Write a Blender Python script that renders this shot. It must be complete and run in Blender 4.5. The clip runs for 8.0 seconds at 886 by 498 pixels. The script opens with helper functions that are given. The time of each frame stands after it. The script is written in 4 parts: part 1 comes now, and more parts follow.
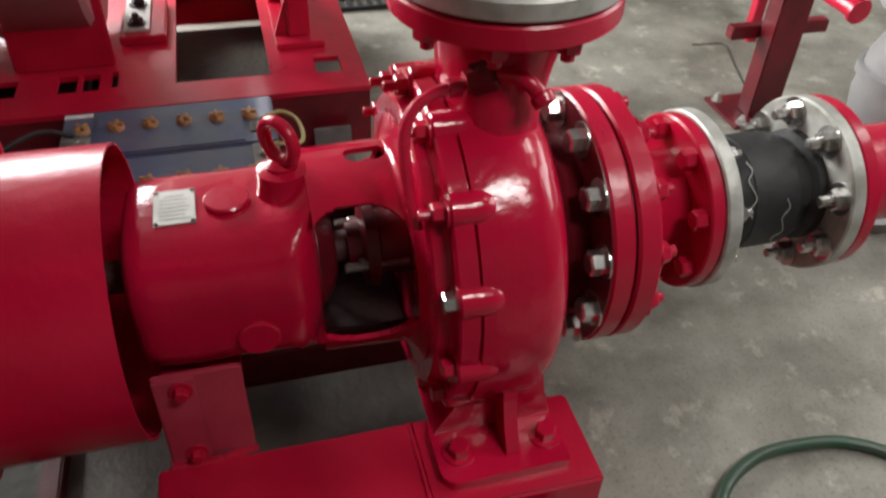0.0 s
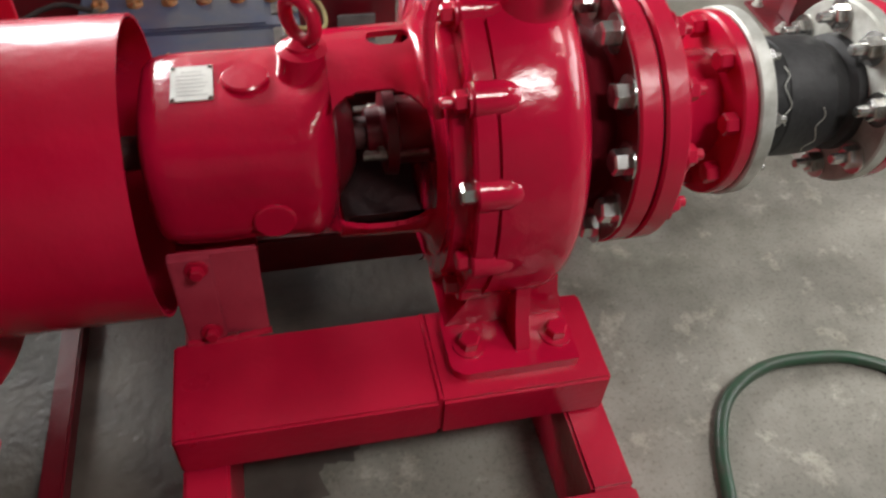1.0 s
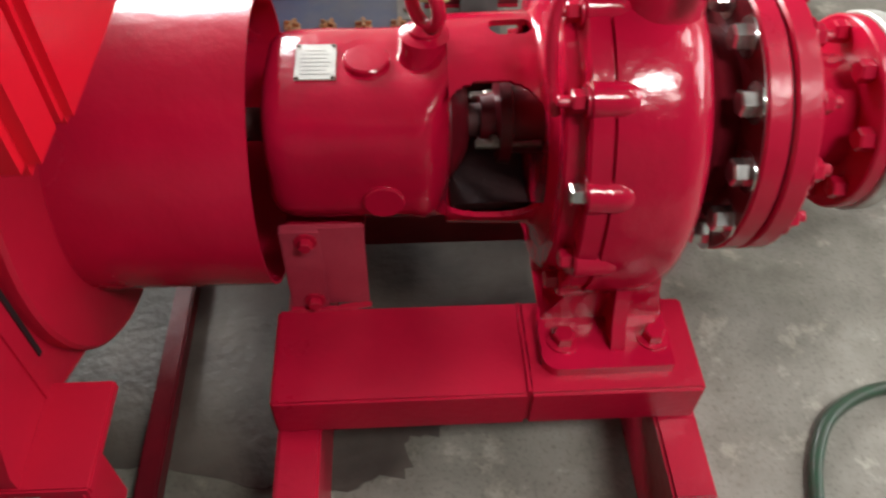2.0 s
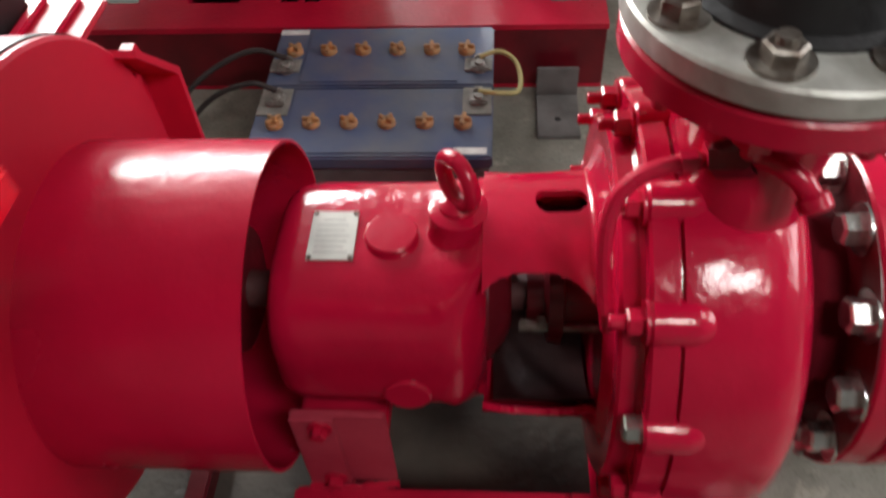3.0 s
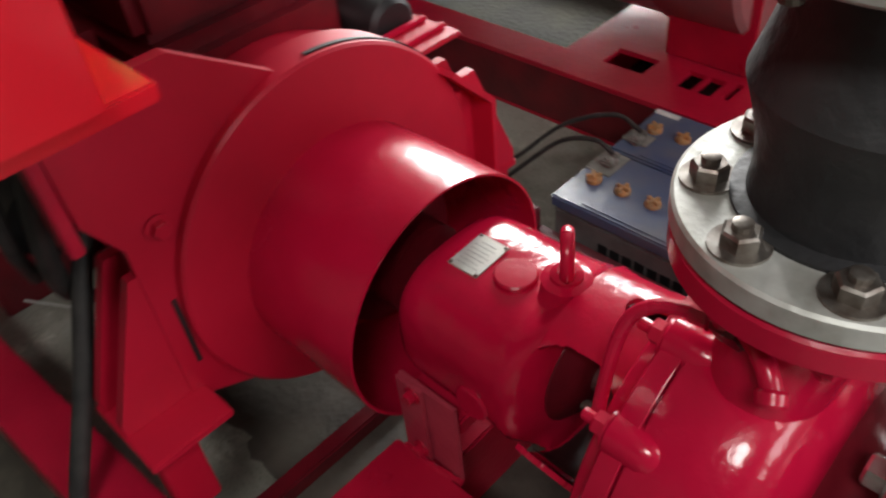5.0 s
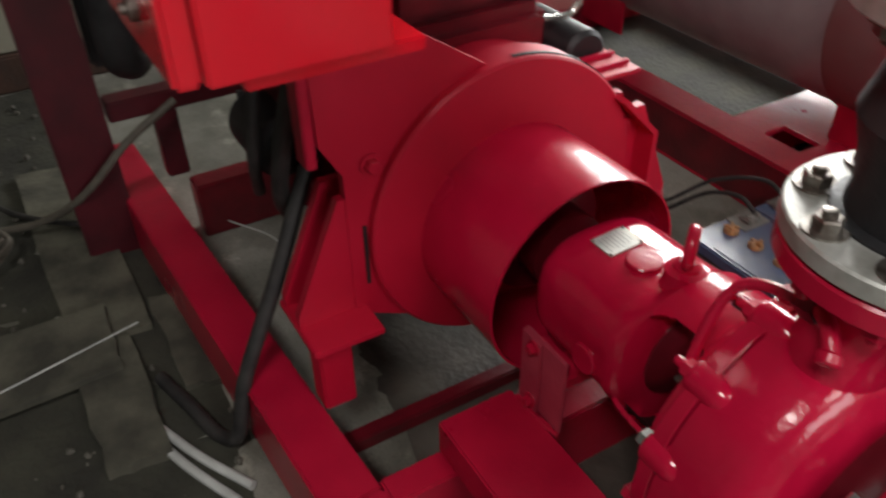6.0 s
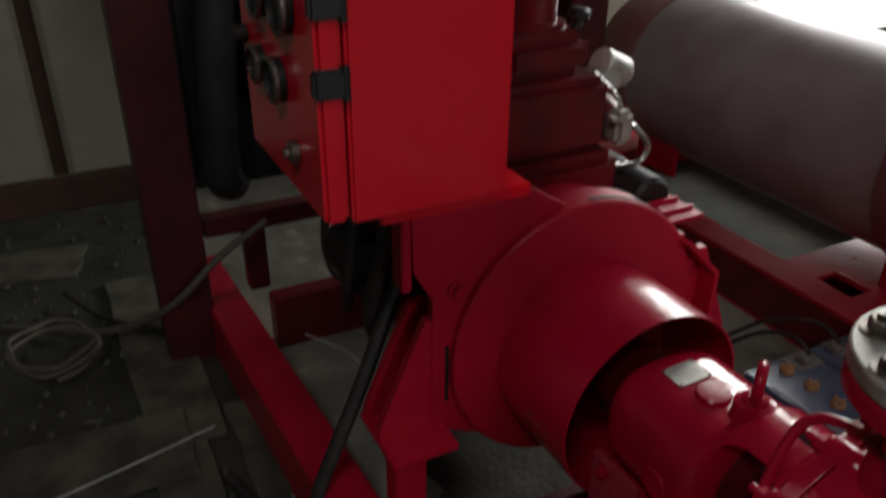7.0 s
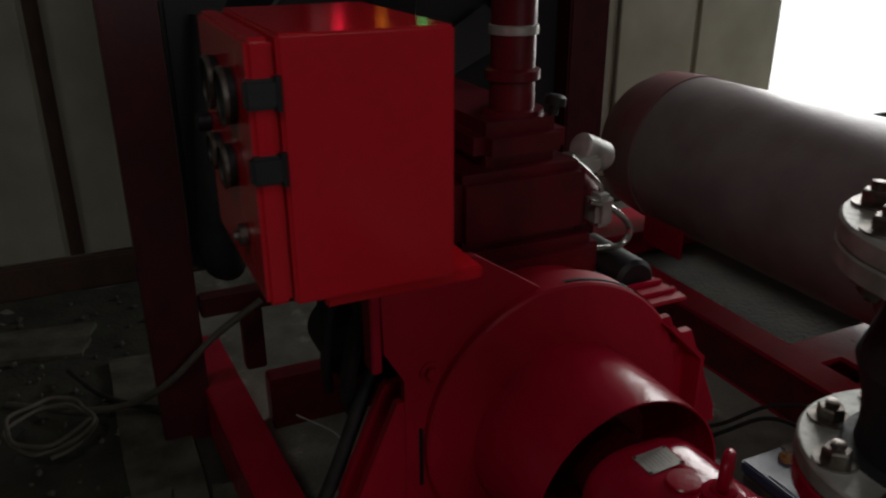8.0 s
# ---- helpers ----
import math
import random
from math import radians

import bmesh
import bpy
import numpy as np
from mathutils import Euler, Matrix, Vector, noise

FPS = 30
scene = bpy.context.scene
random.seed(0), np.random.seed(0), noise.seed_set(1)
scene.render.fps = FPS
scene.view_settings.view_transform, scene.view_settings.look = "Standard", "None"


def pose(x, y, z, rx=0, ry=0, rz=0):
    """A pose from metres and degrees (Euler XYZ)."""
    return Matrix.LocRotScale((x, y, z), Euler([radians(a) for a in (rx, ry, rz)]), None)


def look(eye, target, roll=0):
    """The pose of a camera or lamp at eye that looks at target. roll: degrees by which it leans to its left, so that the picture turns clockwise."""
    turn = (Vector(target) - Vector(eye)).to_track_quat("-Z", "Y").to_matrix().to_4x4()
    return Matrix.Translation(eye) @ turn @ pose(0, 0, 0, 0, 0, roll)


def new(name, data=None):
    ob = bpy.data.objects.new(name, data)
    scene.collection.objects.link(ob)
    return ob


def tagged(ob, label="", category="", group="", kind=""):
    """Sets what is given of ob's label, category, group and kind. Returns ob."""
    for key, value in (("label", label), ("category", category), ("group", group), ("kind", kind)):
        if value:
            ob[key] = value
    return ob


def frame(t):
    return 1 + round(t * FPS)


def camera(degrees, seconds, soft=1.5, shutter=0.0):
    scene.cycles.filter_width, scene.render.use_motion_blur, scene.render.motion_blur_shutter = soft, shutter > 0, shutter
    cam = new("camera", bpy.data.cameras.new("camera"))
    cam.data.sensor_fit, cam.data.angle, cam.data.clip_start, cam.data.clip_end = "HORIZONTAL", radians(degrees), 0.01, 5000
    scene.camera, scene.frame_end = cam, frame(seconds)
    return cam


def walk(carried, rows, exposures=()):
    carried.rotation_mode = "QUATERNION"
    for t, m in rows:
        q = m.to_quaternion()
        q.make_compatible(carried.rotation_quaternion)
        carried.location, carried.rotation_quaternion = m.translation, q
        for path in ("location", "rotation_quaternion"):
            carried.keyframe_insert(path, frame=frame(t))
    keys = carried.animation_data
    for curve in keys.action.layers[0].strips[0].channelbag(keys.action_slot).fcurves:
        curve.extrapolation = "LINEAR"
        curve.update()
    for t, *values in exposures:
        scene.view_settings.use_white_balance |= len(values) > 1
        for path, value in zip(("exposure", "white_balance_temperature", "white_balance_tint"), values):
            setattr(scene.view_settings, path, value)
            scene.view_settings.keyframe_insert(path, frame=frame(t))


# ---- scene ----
cam = camera(58.7, 8.0, soft=2.2, shutter=0.6)
PATH = [
    (0, (-0.438, -0.91, 1.274), (-0.009, 0.568, -0.004), 2.3),
    (0.5, (-0.435, -0.909, 1.265), (-0.023, 0.486, -0.108), 2.9),
    (1, (-0.438, -0.91, 1.253), (-0.083, 0.412, -0.204), 4.4),
    (1.2, (-0.444, -0.909, 1.253), (-0.117, 0.397, -0.226), 4.9),
    (2.3, (-0.435, -0.848, 1.288), (-0.408, 0.437, -0.244), 0.6),
    (2.5, (-0.416, -0.78, 1.284), (-0.421, 0.506, -0.248), 0.2),
    (3, (-0.362, -0.611, 1.304), (-0.499, 0.699, -0.202), -4.1),
    (3.5, (-0.311, -0.515, 1.296), (-0.537, 0.798, -0.196), -5.3),
    (4, (-0.153, -0.482, 1.292), (-0.602, 0.794, -0.18), -11.1),
    (4.5, (-0.032, -0.529, 1.355), (-0.959, 0.516, -0.076), -10.9),
    (4.7, (-0.023, -0.549, 1.367), (-1.038, 0.476, -0.019), -9.3),
    (5.8, (0.229, -0.762, 1.433), (-1.113, 0.05, 0.191), -2.0),
    (6, (0.231, -0.803, 1.439), (-1.149, -0.007, 0.23), -0.8),
    (6.5, (0.249, -0.894, 1.471), (-1.228, -0.124, 0.364), 0.9),
    (7, (0.283, -0.937, 1.512), (-1.287, -0.137, 0.567), 0.6),
    (7.5, (0.306, -0.935, 1.528), (-1.328, -0.082, 0.753), 0.8),
    (8, (0.344, -0.835, 1.52), (-1.34, -0.072, 0.759), -0.2),
]
walk(cam, [(t, look(eye, target, roll)) for t, eye, target, roll in PATH],
     [(0.0, -0.12), (0.3, -0.06), (1.0, 0.20), (2.0, 0.42), (2.5, 0.55), (2.7, 0.75), (3.0, 0.08), (3.5, -0.22), (4.0, -0.12), (4.5, -0.02), (5.0, -0.15), (6.0, -0.3), (6.5, -0.95), (7.0, -1.65), (7.5, -2.7), (8.0, -2.65)])

# ---- light ----
world = bpy.data.worlds.new("world")
scene.world = world
world.use_nodes = True
wn = world.node_tree.nodes
sky = wn.new("ShaderNodeTexSky")
sky.sky_type, sky.sun_disc = "NISHITA", False
sky.sun_elevation, sky.sun_rotation = radians(40), radians(250)
wn["Background"].inputs[1].default_value = 0.12
world.node_tree.links.new(sky.outputs[0], wn["Background"].inputs[0])


def window_light(name, where, target, w, h, watts, colour):
    lamp = bpy.data.lights.new(name, "AREA")
    lamp.shape, lamp.size, lamp.size_y, lamp.energy, lamp.color = "RECTANGLE", w, h, watts, colour
    ob = new(name, lamp)
    ob.matrix_world = look(where, target)
    return ob


# window openings (the north one unseen, added for fill): along0, along1, z0, z1
WIN_W, WIN_E, WIN_N = (3.05, 5.0, 0.15, 3.3), (-1.0, 1.6, 1.6, 3.2), (-2.9, -1.5, 1.7, 3.3)
window_light("daylight_west", (-3.42, 3.95, 1.75), (0, 3.2, 0.9), 1.6, 2.9, 600, (1.0, 0.99, 0.97))
window_light("daylight_east", (4.3, 0.3, 2.4), (0, 0.3, 1.7), 2.5, 1.5, 95, (1.0, 0.97, 0.96))
# Unseen lamp added near the corner to brighten the west wall.
window_light("north_fill", (-2.2, 5.3, 2.5), (-3.0, 2.6, 1.0), 1.3, 1.5, 220, (0.98, 0.98, 1.0))
# two ceiling panels beside the pump
PANELS = ((1.0, -1.9), (2.5, 0.1))
for (px, py), watts in zip(PANELS, (78, 34)):
    window_light("ceiling_panel_light", (px, py, 3.53), (px, py, 0), 1.15, 0.55, watts, (1.0, 0.97, 0.95))

# ---- materials ----
def mat(name, colour, rough=0.5, metal=0.0, second=None, scale=8.0, contrast=0.5, bump=0.05, bump_scale=60.0, coat=0.0, rough_var=0.08, random_tone=0.0, lump=0.0, lump_scale=11.0):
    """Principled surface with two scales of variation and a fine relief."""
    m = bpy.data.materials.new(name)
    m.use_nodes = True
    nt = m.node_tree
    n, l = nt.nodes, nt.links
    b = n["Principled BSDF"]
    b.inputs["Metallic"].default_value = metal
    b.inputs["Coat Weight"].default_value = coat
    b.inputs["Specular IOR Level"].default_value = 0.36 if coat else 0.5
    b.inputs["Coat Roughness"].default_value = 0.10
    geo = n.new("ShaderNodeTexCoord")
    big, fine = n.new("ShaderNodeTexNoise"), n.new("ShaderNodeTexNoise")
    for tex, s, d in ((big, scale, 6.0), (fine, bump_scale, 4.0)):
        tex.inputs["Scale"].default_value, tex.inputs["Detail"].default_value = s, d
        l.new(geo.outputs["Object"], tex.inputs["Vector"])
    ramp = n.new("ShaderNodeValToRGB")
    ramp.color_ramp.elements[0].position = 0.5 - 0.5 * (1 - contrast) * 0.6
    ramp.color_ramp.elements[1].position = 0.5 + 0.5 * (1 - contrast) * 0.6
    ramp.color_ramp.elements[0].color = (*(second or [c * 0.75 for c in colour]), 1)
    ramp.color_ramp.elements[1].color = (*colour, 1)
    l.new(big.outputs["Fac"], ramp.inputs["Fac"])
    out = ramp.outputs["Color"]
    if random_tone:
        info, hsv, rng = n.new("ShaderNodeObjectInfo"), n.new("ShaderNodeHueSaturation"), n.new("ShaderNodeMapRange")
        l.new(info.outputs["Random"], rng.inputs["Value"])
        rng.inputs["To Min"].default_value, rng.inputs["To Max"].default_value = 1 - random_tone, 1 + random_tone
        l.new(rng.outputs["Result"], hsv.inputs["Value"])
        l.new(out, hsv.inputs["Color"])
        out = hsv.outputs["Color"]
    l.new(out, b.inputs["Base Color"])
    mr = n.new("ShaderNodeMapRange")
    mr.inputs["To Min"].default_value, mr.inputs["To Max"].default_value = max(0.02, rough - rough_var), min(1, rough + rough_var)
    l.new(big.outputs["Fac"], mr.inputs["Value"])
    l.new(mr.outputs["Result"], b.inputs["Roughness"])
    if bump:
        bp = n.new("ShaderNodeBump")
        bp.inputs["Strength"].default_value, bp.inputs["Distance"].default_value = bump, 0.01
        l.new(fine.outputs["Fac"], bp.inputs["Height"])
        l.new(bp.outputs["Normal"], b.inputs["Normal"])
        if lump:
            wave, broad = n.new("ShaderNodeTexNoise"), n.new("ShaderNodeBump")
            wave.inputs["Scale"].default_value, wave.inputs["Detail"].default_value = lump_scale, 2.0
            l.new(geo.outputs["Object"], wave.inputs["Vector"])
            broad.inputs["Strength"].default_value, broad.inputs["Distance"].default_value = lump, 0.02
            l.new(wave.outputs["Fac"], broad.inputs["Height"])
            l.new(broad.outputs["Normal"], bp.inputs["Normal"])
    return m


def glow(name, colour, strength):
    m = bpy.data.materials.new(name)
    m.use_nodes = True
    b = m.node_tree.nodes["Principled BSDF"]
    b.inputs["Base Color"].default_value = (*colour, 1)
    b.inputs["Emission Color"].default_value = (*colour, 1)
    b.inputs["Emission Strength"].default_value = strength
    return m


RED = mat("red_gloss_paint", (0.50, 0.006, 0.040), 0.25, second=(0.42, 0.004, 0.030), scale=5, bump=0.12, bump_scale=38, rough_var=0.10, lump=0.10)
RED_CAST = mat("red_painted_casting", (0.50, 0.006, 0.040), 0.15, second=(0.40, 0.004, 0.030), scale=7, bump=0.13, bump_scale=48, rough_var=0.06, lump=0.14, lump_scale=9)
RED_STEEL = mat("red_painted_steel", (0.47, 0.007, 0.035), 0.30, second=(0.36, 0.004, 0.026), scale=6, bump=0.10, bump_scale=90, lump=0.08)
# Paler red: the reflected sheen on the support plate is in the colour.
RED_SHEEN = mat("red_paint_with_sheen", (0.42, 0.045, 0.075), 0.42, second=(0.33, 0.025, 0.05), scale=9, bump=0.12, bump_scale=70)
RED_SATIN = mat("red_satin_paint", (0.50, 0.006, 0.032), 0.42, second=(0.42, 0.004, 0.024), scale=4, bump=0.05, bump_scale=40)
# Darker, duller red for inner, rear and far parts and the front rail's shade.
RED_DULL = mat("dark_dull_red", (0.16, 0.006, 0.014), 0.34, second=(0.09, 0.005, 0.010), scale=9, bump=0.1)
DARK_BROWN = mat("dark_red_brown", (0.11, 0.035, 0.035), 0.6, second=(0.06, 0.020, 0.020), scale=14, bump=0.2)
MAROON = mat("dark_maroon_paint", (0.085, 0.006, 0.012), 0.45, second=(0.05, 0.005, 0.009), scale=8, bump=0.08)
RED_BOX = mat("signal_red_enamel", (0.60, 0.007, 0.020), 0.17, second=(0.56, 0.006, 0.017), scale=3, bump=0.02, bump_scale=60, rough_var=0.04)
ZINC = mat("galvanised_steel", (0.56, 0.57, 0.53), 0.46, metal=0.40, second=(0.34, 0.34, 0.30), scale=22, bump=0.12, bump_scale=80)
CHROME = mat("bright_bolt_steel", (0.72, 0.72, 0.70), 0.24, metal=0.95, second=(0.5, 0.48, 0.45), scale=40, bump=0.04)
OLD_STEEL = mat("dull_bolt_steel", (0.30, 0.28, 0.25), 0.4, metal=0.85, second=(0.14, 0.11, 0.09), scale=50, bump=0.1)
RUBBER = mat("black_rubber", (0.012, 0.012, 0.013), 0.6, second=(0.026, 0.026, 0.026), scale=14, bump=0.2, bump_scale=70)
BLACK = mat("black_paint", (0.012, 0.012, 0.013), 0.5, scale=10)
BLUE = mat("blue_battery_case", (0.042, 0.080, 0.20), 0.20, second=(0.15, 0.155, 0.165), scale=7, contrast=0.1, bump=0.10, bump_scale=30, rough_var=0.15)
GREY_CASE = mat("dusty_grey_case", (0.16, 0.155, 0.15), 0.6, second=(0.09, 0.085, 0.08), scale=12, bump=0.1)
CAP = mat("dusty_orange_cap", (0.48, 0.22, 0.07), 0.55, second=(0.30, 0.19, 0.10), scale=60, bump=0.1)
LEAD = mat("oxidised_lead", (0.30, 0.29, 0.27), 0.55, metal=0.5, second=(0.16, 0.15, 0.13), scale=70, bump=0.3)
YELLOW = mat("yellow_cable", (0.40, 0.35, 0.14), 0.5, scale=20)
PLATE = mat("aluminium_nameplate", (0.62, 0.62, 0.57), 0.38, metal=0.5, second=(0.52, 0.52, 0.48), scale=30)
LABEL = mat("white_label", (0.75, 0.75, 0.72), 0.5, scale=40)
INK = mat("grey_print", (0.36, 0.36, 0.35), 0.6, scale=40)
HOSE = mat("green_garden_hose", (0.020, 0.070, 0.036), 0.4, second=(0.045, 0.065, 0.045), scale=30)
CABLE = mat("dusty_black_hose", (0.014, 0.013, 0.013), 0.55, second=(0.035, 0.032, 0.03), scale=20)
CREAM = mat("cream_wall_panel", (0.38, 0.365, 0.285), 0.5, second=(0.27, 0.26, 0.195), scale=2.5, bump=0.06)
RUST = mat("rusty_strip", (0.085, 0.042, 0.028), 0.8, second=(0.06, 0.035, 0.025), scale=14, bump=0.3)
CEIL = mat("dark_grey_ceiling", (0.13, 0.13, 0.13), 0.8, scale=2)
DUN = mat("dull_grey_brown_plaster", (0.17, 0.165, 0.15), 0.8, second=(0.12, 0.115, 0.10), scale=2)
WOOD = mat("weathered_board", (0.105, 0.100, 0.072), 0.85, second=(0.040, 0.038, 0.028), scale=9, bump=0.4, bump_scale=40, random_tone=0.25)
PVC = mat("white_plastic_conduit", (0.52, 0.53, 0.50), 0.4, scale=12)
GREY_PAINT = mat("grey_valve_paint", (0.34, 0.34, 0.34), 0.45, second=(0.26, 0.26, 0.26), scale=9)
# Soil tone darkened for dim light; also the sheets under the deck.
SOIL_AND_DARK = mat("soil_and_deck_dark", (0.048, 0.047, 0.032), 0.95, second=(0.024, 0.023, 0.017), scale=6, bump=0.6, bump_scale=50)
RUBBLE = mat("grey_stone_crumbs", (0.095, 0.088, 0.070), 0.9, second=(0.08, 0.075, 0.06), scale=40)
# Window glare over the motor is put into these two paler colours.
DARK_SHELL = mat("hazed_dark_shell_paint", (0.26, 0.20, 0.21), 0.42, second=(0.34, 0.30, 0.30), scale=5, bump=0.1, bump_scale=60)
RED_HAZED = mat("hazed_red_paint", (0.30, 0.085, 0.090), 0.55, second=(0.26, 0.15, 0.15), scale=4, bump=0.1, bump_scale=60)
DUST = mat("dust_coated_plastic", (0.26, 0.25, 0.22), 0.7, second=(0.16, 0.155, 0.14), scale=30, bump=0.15)
# Stained concrete with the shade under guard and pump in its tone.
STAIN_SHADE = mat("stained_and_shaded_concrete", (0.105, 0.092, 0.075), 0.5, second=(0.045, 0.037, 0.031), scale=6, bump=0.3, bump_scale=50)
ROPE = mat("dirty_wire", (0.115, 0.10, 0.078), 0.7, scale=30)


def concrete():
    """Grey slab: broad blotches, worn pale scuffs, dark stains and fine specks."""
    m = bpy.data.materials.new("worn_concrete")
    m.use_nodes = True
    n, l = m.node_tree.nodes, m.node_tree.links
    b = n["Principled BSDF"]
    geo = n.new("ShaderNodeTexCoord")

    def noise_ramp(scale, detail, lo, hi, c0, c1, rough=0.55):
        tex, ramp = n.new("ShaderNodeTexNoise"), n.new("ShaderNodeValToRGB")
        tex.inputs["Scale"].default_value, tex.inputs["Detail"].default_value, tex.inputs["Roughness"].default_value = scale, detail, rough
        l.new(geo.outputs["Object"], tex.inputs["Vector"])
        ramp.color_ramp.elements[0].position, ramp.color_ramp.elements[1].position = lo, hi
        ramp.color_ramp.elements[0].color, ramp.color_ramp.elements[1].color = (*c0, 1), (*c1, 1)
        l.new(tex.outputs["Fac"], ramp.inputs["Fac"])
        return tex, ramp.outputs["Color"]

    def mul(a, c, f=1.0):
        mix = n.new("ShaderNodeMix")
        mix.data_type, mix.blend_type = "RGBA", "MULTIPLY"
        mix.inputs["Factor"].default_value = f
        l.new(a, mix.inputs["A"])
        l.new(c, mix.inputs["B"])
        return mix.outputs["Result"]
    t1, c1 = noise_ramp(1.7, 12, 0.37, 0.62, (0.115, 0.112, 0.088), (0.30, 0.292, 0.25), 0.62)
    t2, c2 = noise_ramp(6.0, 8, 0.30, 0.50, (0.68, 0.675, 0.64), (1, 1, 1), 0.6)
    t3, c3 = noise_ramp(120.0, 3, 0.30, 0.48, (0.74, 0.73, 0.72), (1, 1, 1))
    t4, c4 = noise_ramp(19.0, 10, 0.25, 0.35, (0.50, 0.48, 0.44), (1, 1, 1), 0.72)
    t5, c5 = noise_ramp(9.0, 12, 0.565, 0.64, (1, 1, 1), (1.55, 1.54, 1.52), 0.68)
    l.new(mul(mul(mul(mul(c1, c2), c3), c4), c5), b.inputs["Base Color"])
    mr = n.new("ShaderNodeMapRange")
    mr.inputs["To Min"].default_value, mr.inputs["To Max"].default_value = 0.45, 0.85
    l.new(t2.outputs["Fac"], mr.inputs["Value"])
    l.new(mr.outputs["Result"], b.inputs["Roughness"])
    bp = n.new("ShaderNodeBump")
    bp.inputs["Strength"].default_value, bp.inputs["Distance"].default_value = 0.35, 0.01
    l.new(t4.outputs["Fac"], bp.inputs["Height"])
    l.new(bp.outputs["Normal"], b.inputs["Normal"])
    return m


CONCRETE = concrete()
DAY = glow("daylight_backdrop", (1.0, 1.0, 1.0), 7.0)
LAMP_RED, LAMP_AMBER, LAMP_GREEN = glow("lit_red_lens", (1.0, 0.02, 0.06), 22), glow("lit_amber_lens", (1.0, 0.30, 0.02), 10), glow("lit_green_lens", (0.02, 1.0, 0.25), 12)


# ---- shapes ----
def grid_faces(bm, rings, closed=True, cap0=False, cap1=False, skip=None):
    vs = [[bm.verts.new(p) for p in ring] for ring in rings]
    n = len(vs[0])
    for i in range(len(vs) - 1):
        for j in range(n if closed else n - 1):
            if skip and skip(i, j):
                continue
            k = (j + 1) % n
            bm.faces.new((vs[i][j], vs[i][k], vs[i + 1][k], vs[i + 1][j]))
    if cap0:
        bm.faces.new(vs[0][::-1])
    if cap1:
        bm.faces.new(vs[-1])
    return vs


def finish(bm, smooth=True, angle=28):
    bmesh.ops.recalc_face_normals(bm, faces=bm.faces)
    if smooth:
        for f in bm.faces:
            f.smooth = True
        for e in bm.edges:
            if len(e.link_faces) == 2 and e.calc_face_angle(0) > radians(angle):
                e.smooth = False
    return bm


def frame_of(axis):
    a = Vector(axis).normalized()
    u = a.orthogonal().normalized() if abs(a.z) < 0.999 else Vector((1, 0, 0))
    if abs(a.z) < 0.999:
        u = Vector((0, 0, 1)).cross(a).normalized()
    return a, u, a.cross(u)


def add_lathe(bm, origin, axis, profile, seg=48, cap0=True, cap1=True, skip=None):
    """Revolves (along, radius) pairs about an axis."""
    a, u, v = frame_of(axis)
    o = Vector(origin)
    rings = [[o + a * s + (u * math.cos(t) + v * math.sin(t)) * r for t in (2 * math.pi * j / seg for j in range(seg))] for s, r in profile]
    return grid_faces(bm, rings, True, cap0, cap1, skip)


def lathe(origin, axis, profile, seg=48, cap0=True, cap1=True):
    bm = bmesh.new()
    add_lathe(bm, origin, axis, profile, seg, cap0, cap1)
    return finish(bm)


def disc(origin, axis, r, length, seg=48, bevel=0.003):
    b = min(bevel, length * 0.3, r * 0.3)
    return lathe(origin, axis, [(0, r - b), (b, r), (length - b, r), (length, r - b)], seg)


def add_box(bm, lo, hi, bevel=0.004, m=None):
    made = bmesh.ops.create_cube(bm, size=1)["verts"]
    c, d = [(a + b) / 2 for a, b in zip(lo, hi)], [b - a for a, b in zip(lo, hi)]
    for v in made:
        v.co = Vector([v.co[i] * d[i] + c[i] for i in range(3)])
    if bevel:
        edges = {e for v in made for e in v.link_edges}
        made = bmesh.ops.bevel(bm, geom=list(edges), offset=min(bevel, min(d) * 0.3), segments=2, affect="EDGES")["verts"]
    if m:
        island = set(made)
        bmesh.ops.transform(bm, matrix=m, verts=list(island))


def box(lo, hi, bevel=0.004, m=None):
    bm = bmesh.new()
    add_box(bm, lo, hi, bevel, m)
    return finish(bm)


def add_prism(bm, outline, axis_i, lo, hi):
    """Extrudes a 2D outline along one axis (0 x, 1 y, 2 z)."""
    def put(p, s):
        q = list(p)
        q.insert(axis_i, s)
        return q
    grid_faces(bm, [[put(p, lo) for p in outline], [put(p, hi) for p in outline]], True, True, True)


def prism(outline, axis_i, lo, hi, bevel=0.003):
    bm = bmesh.new()
    add_prism(bm, outline, axis_i, lo, hi)
    if bevel:
        bmesh.ops.bevel(bm, geom=[e for e in bm.edges if e.calc_face_angle(0) > radians(30)], offset=bevel, segments=2, affect="EDGES")
    return finish(bm)


def spline(points, steps=8):
    pts = [Vector(p) for p in points]
    pts = [pts[0] * 2 - pts[1]] + pts + [pts[-1] * 2 - pts[-2]]
    out = []
    for i in range(1, len(pts) - 2):
        p0, p1, p2, p3 = pts[i - 1:i + 3]
        for s in range(steps):
            t = s / steps
            out.append(0.5 * (2 * p1 + (p2 - p0) * t + (2 * p0 - 5 * p1 + 4 * p2 - p3) * t * t + (3 * p1 - p0 - 3 * p2 + p3) * t ** 3))
    return out + [pts[-2]]


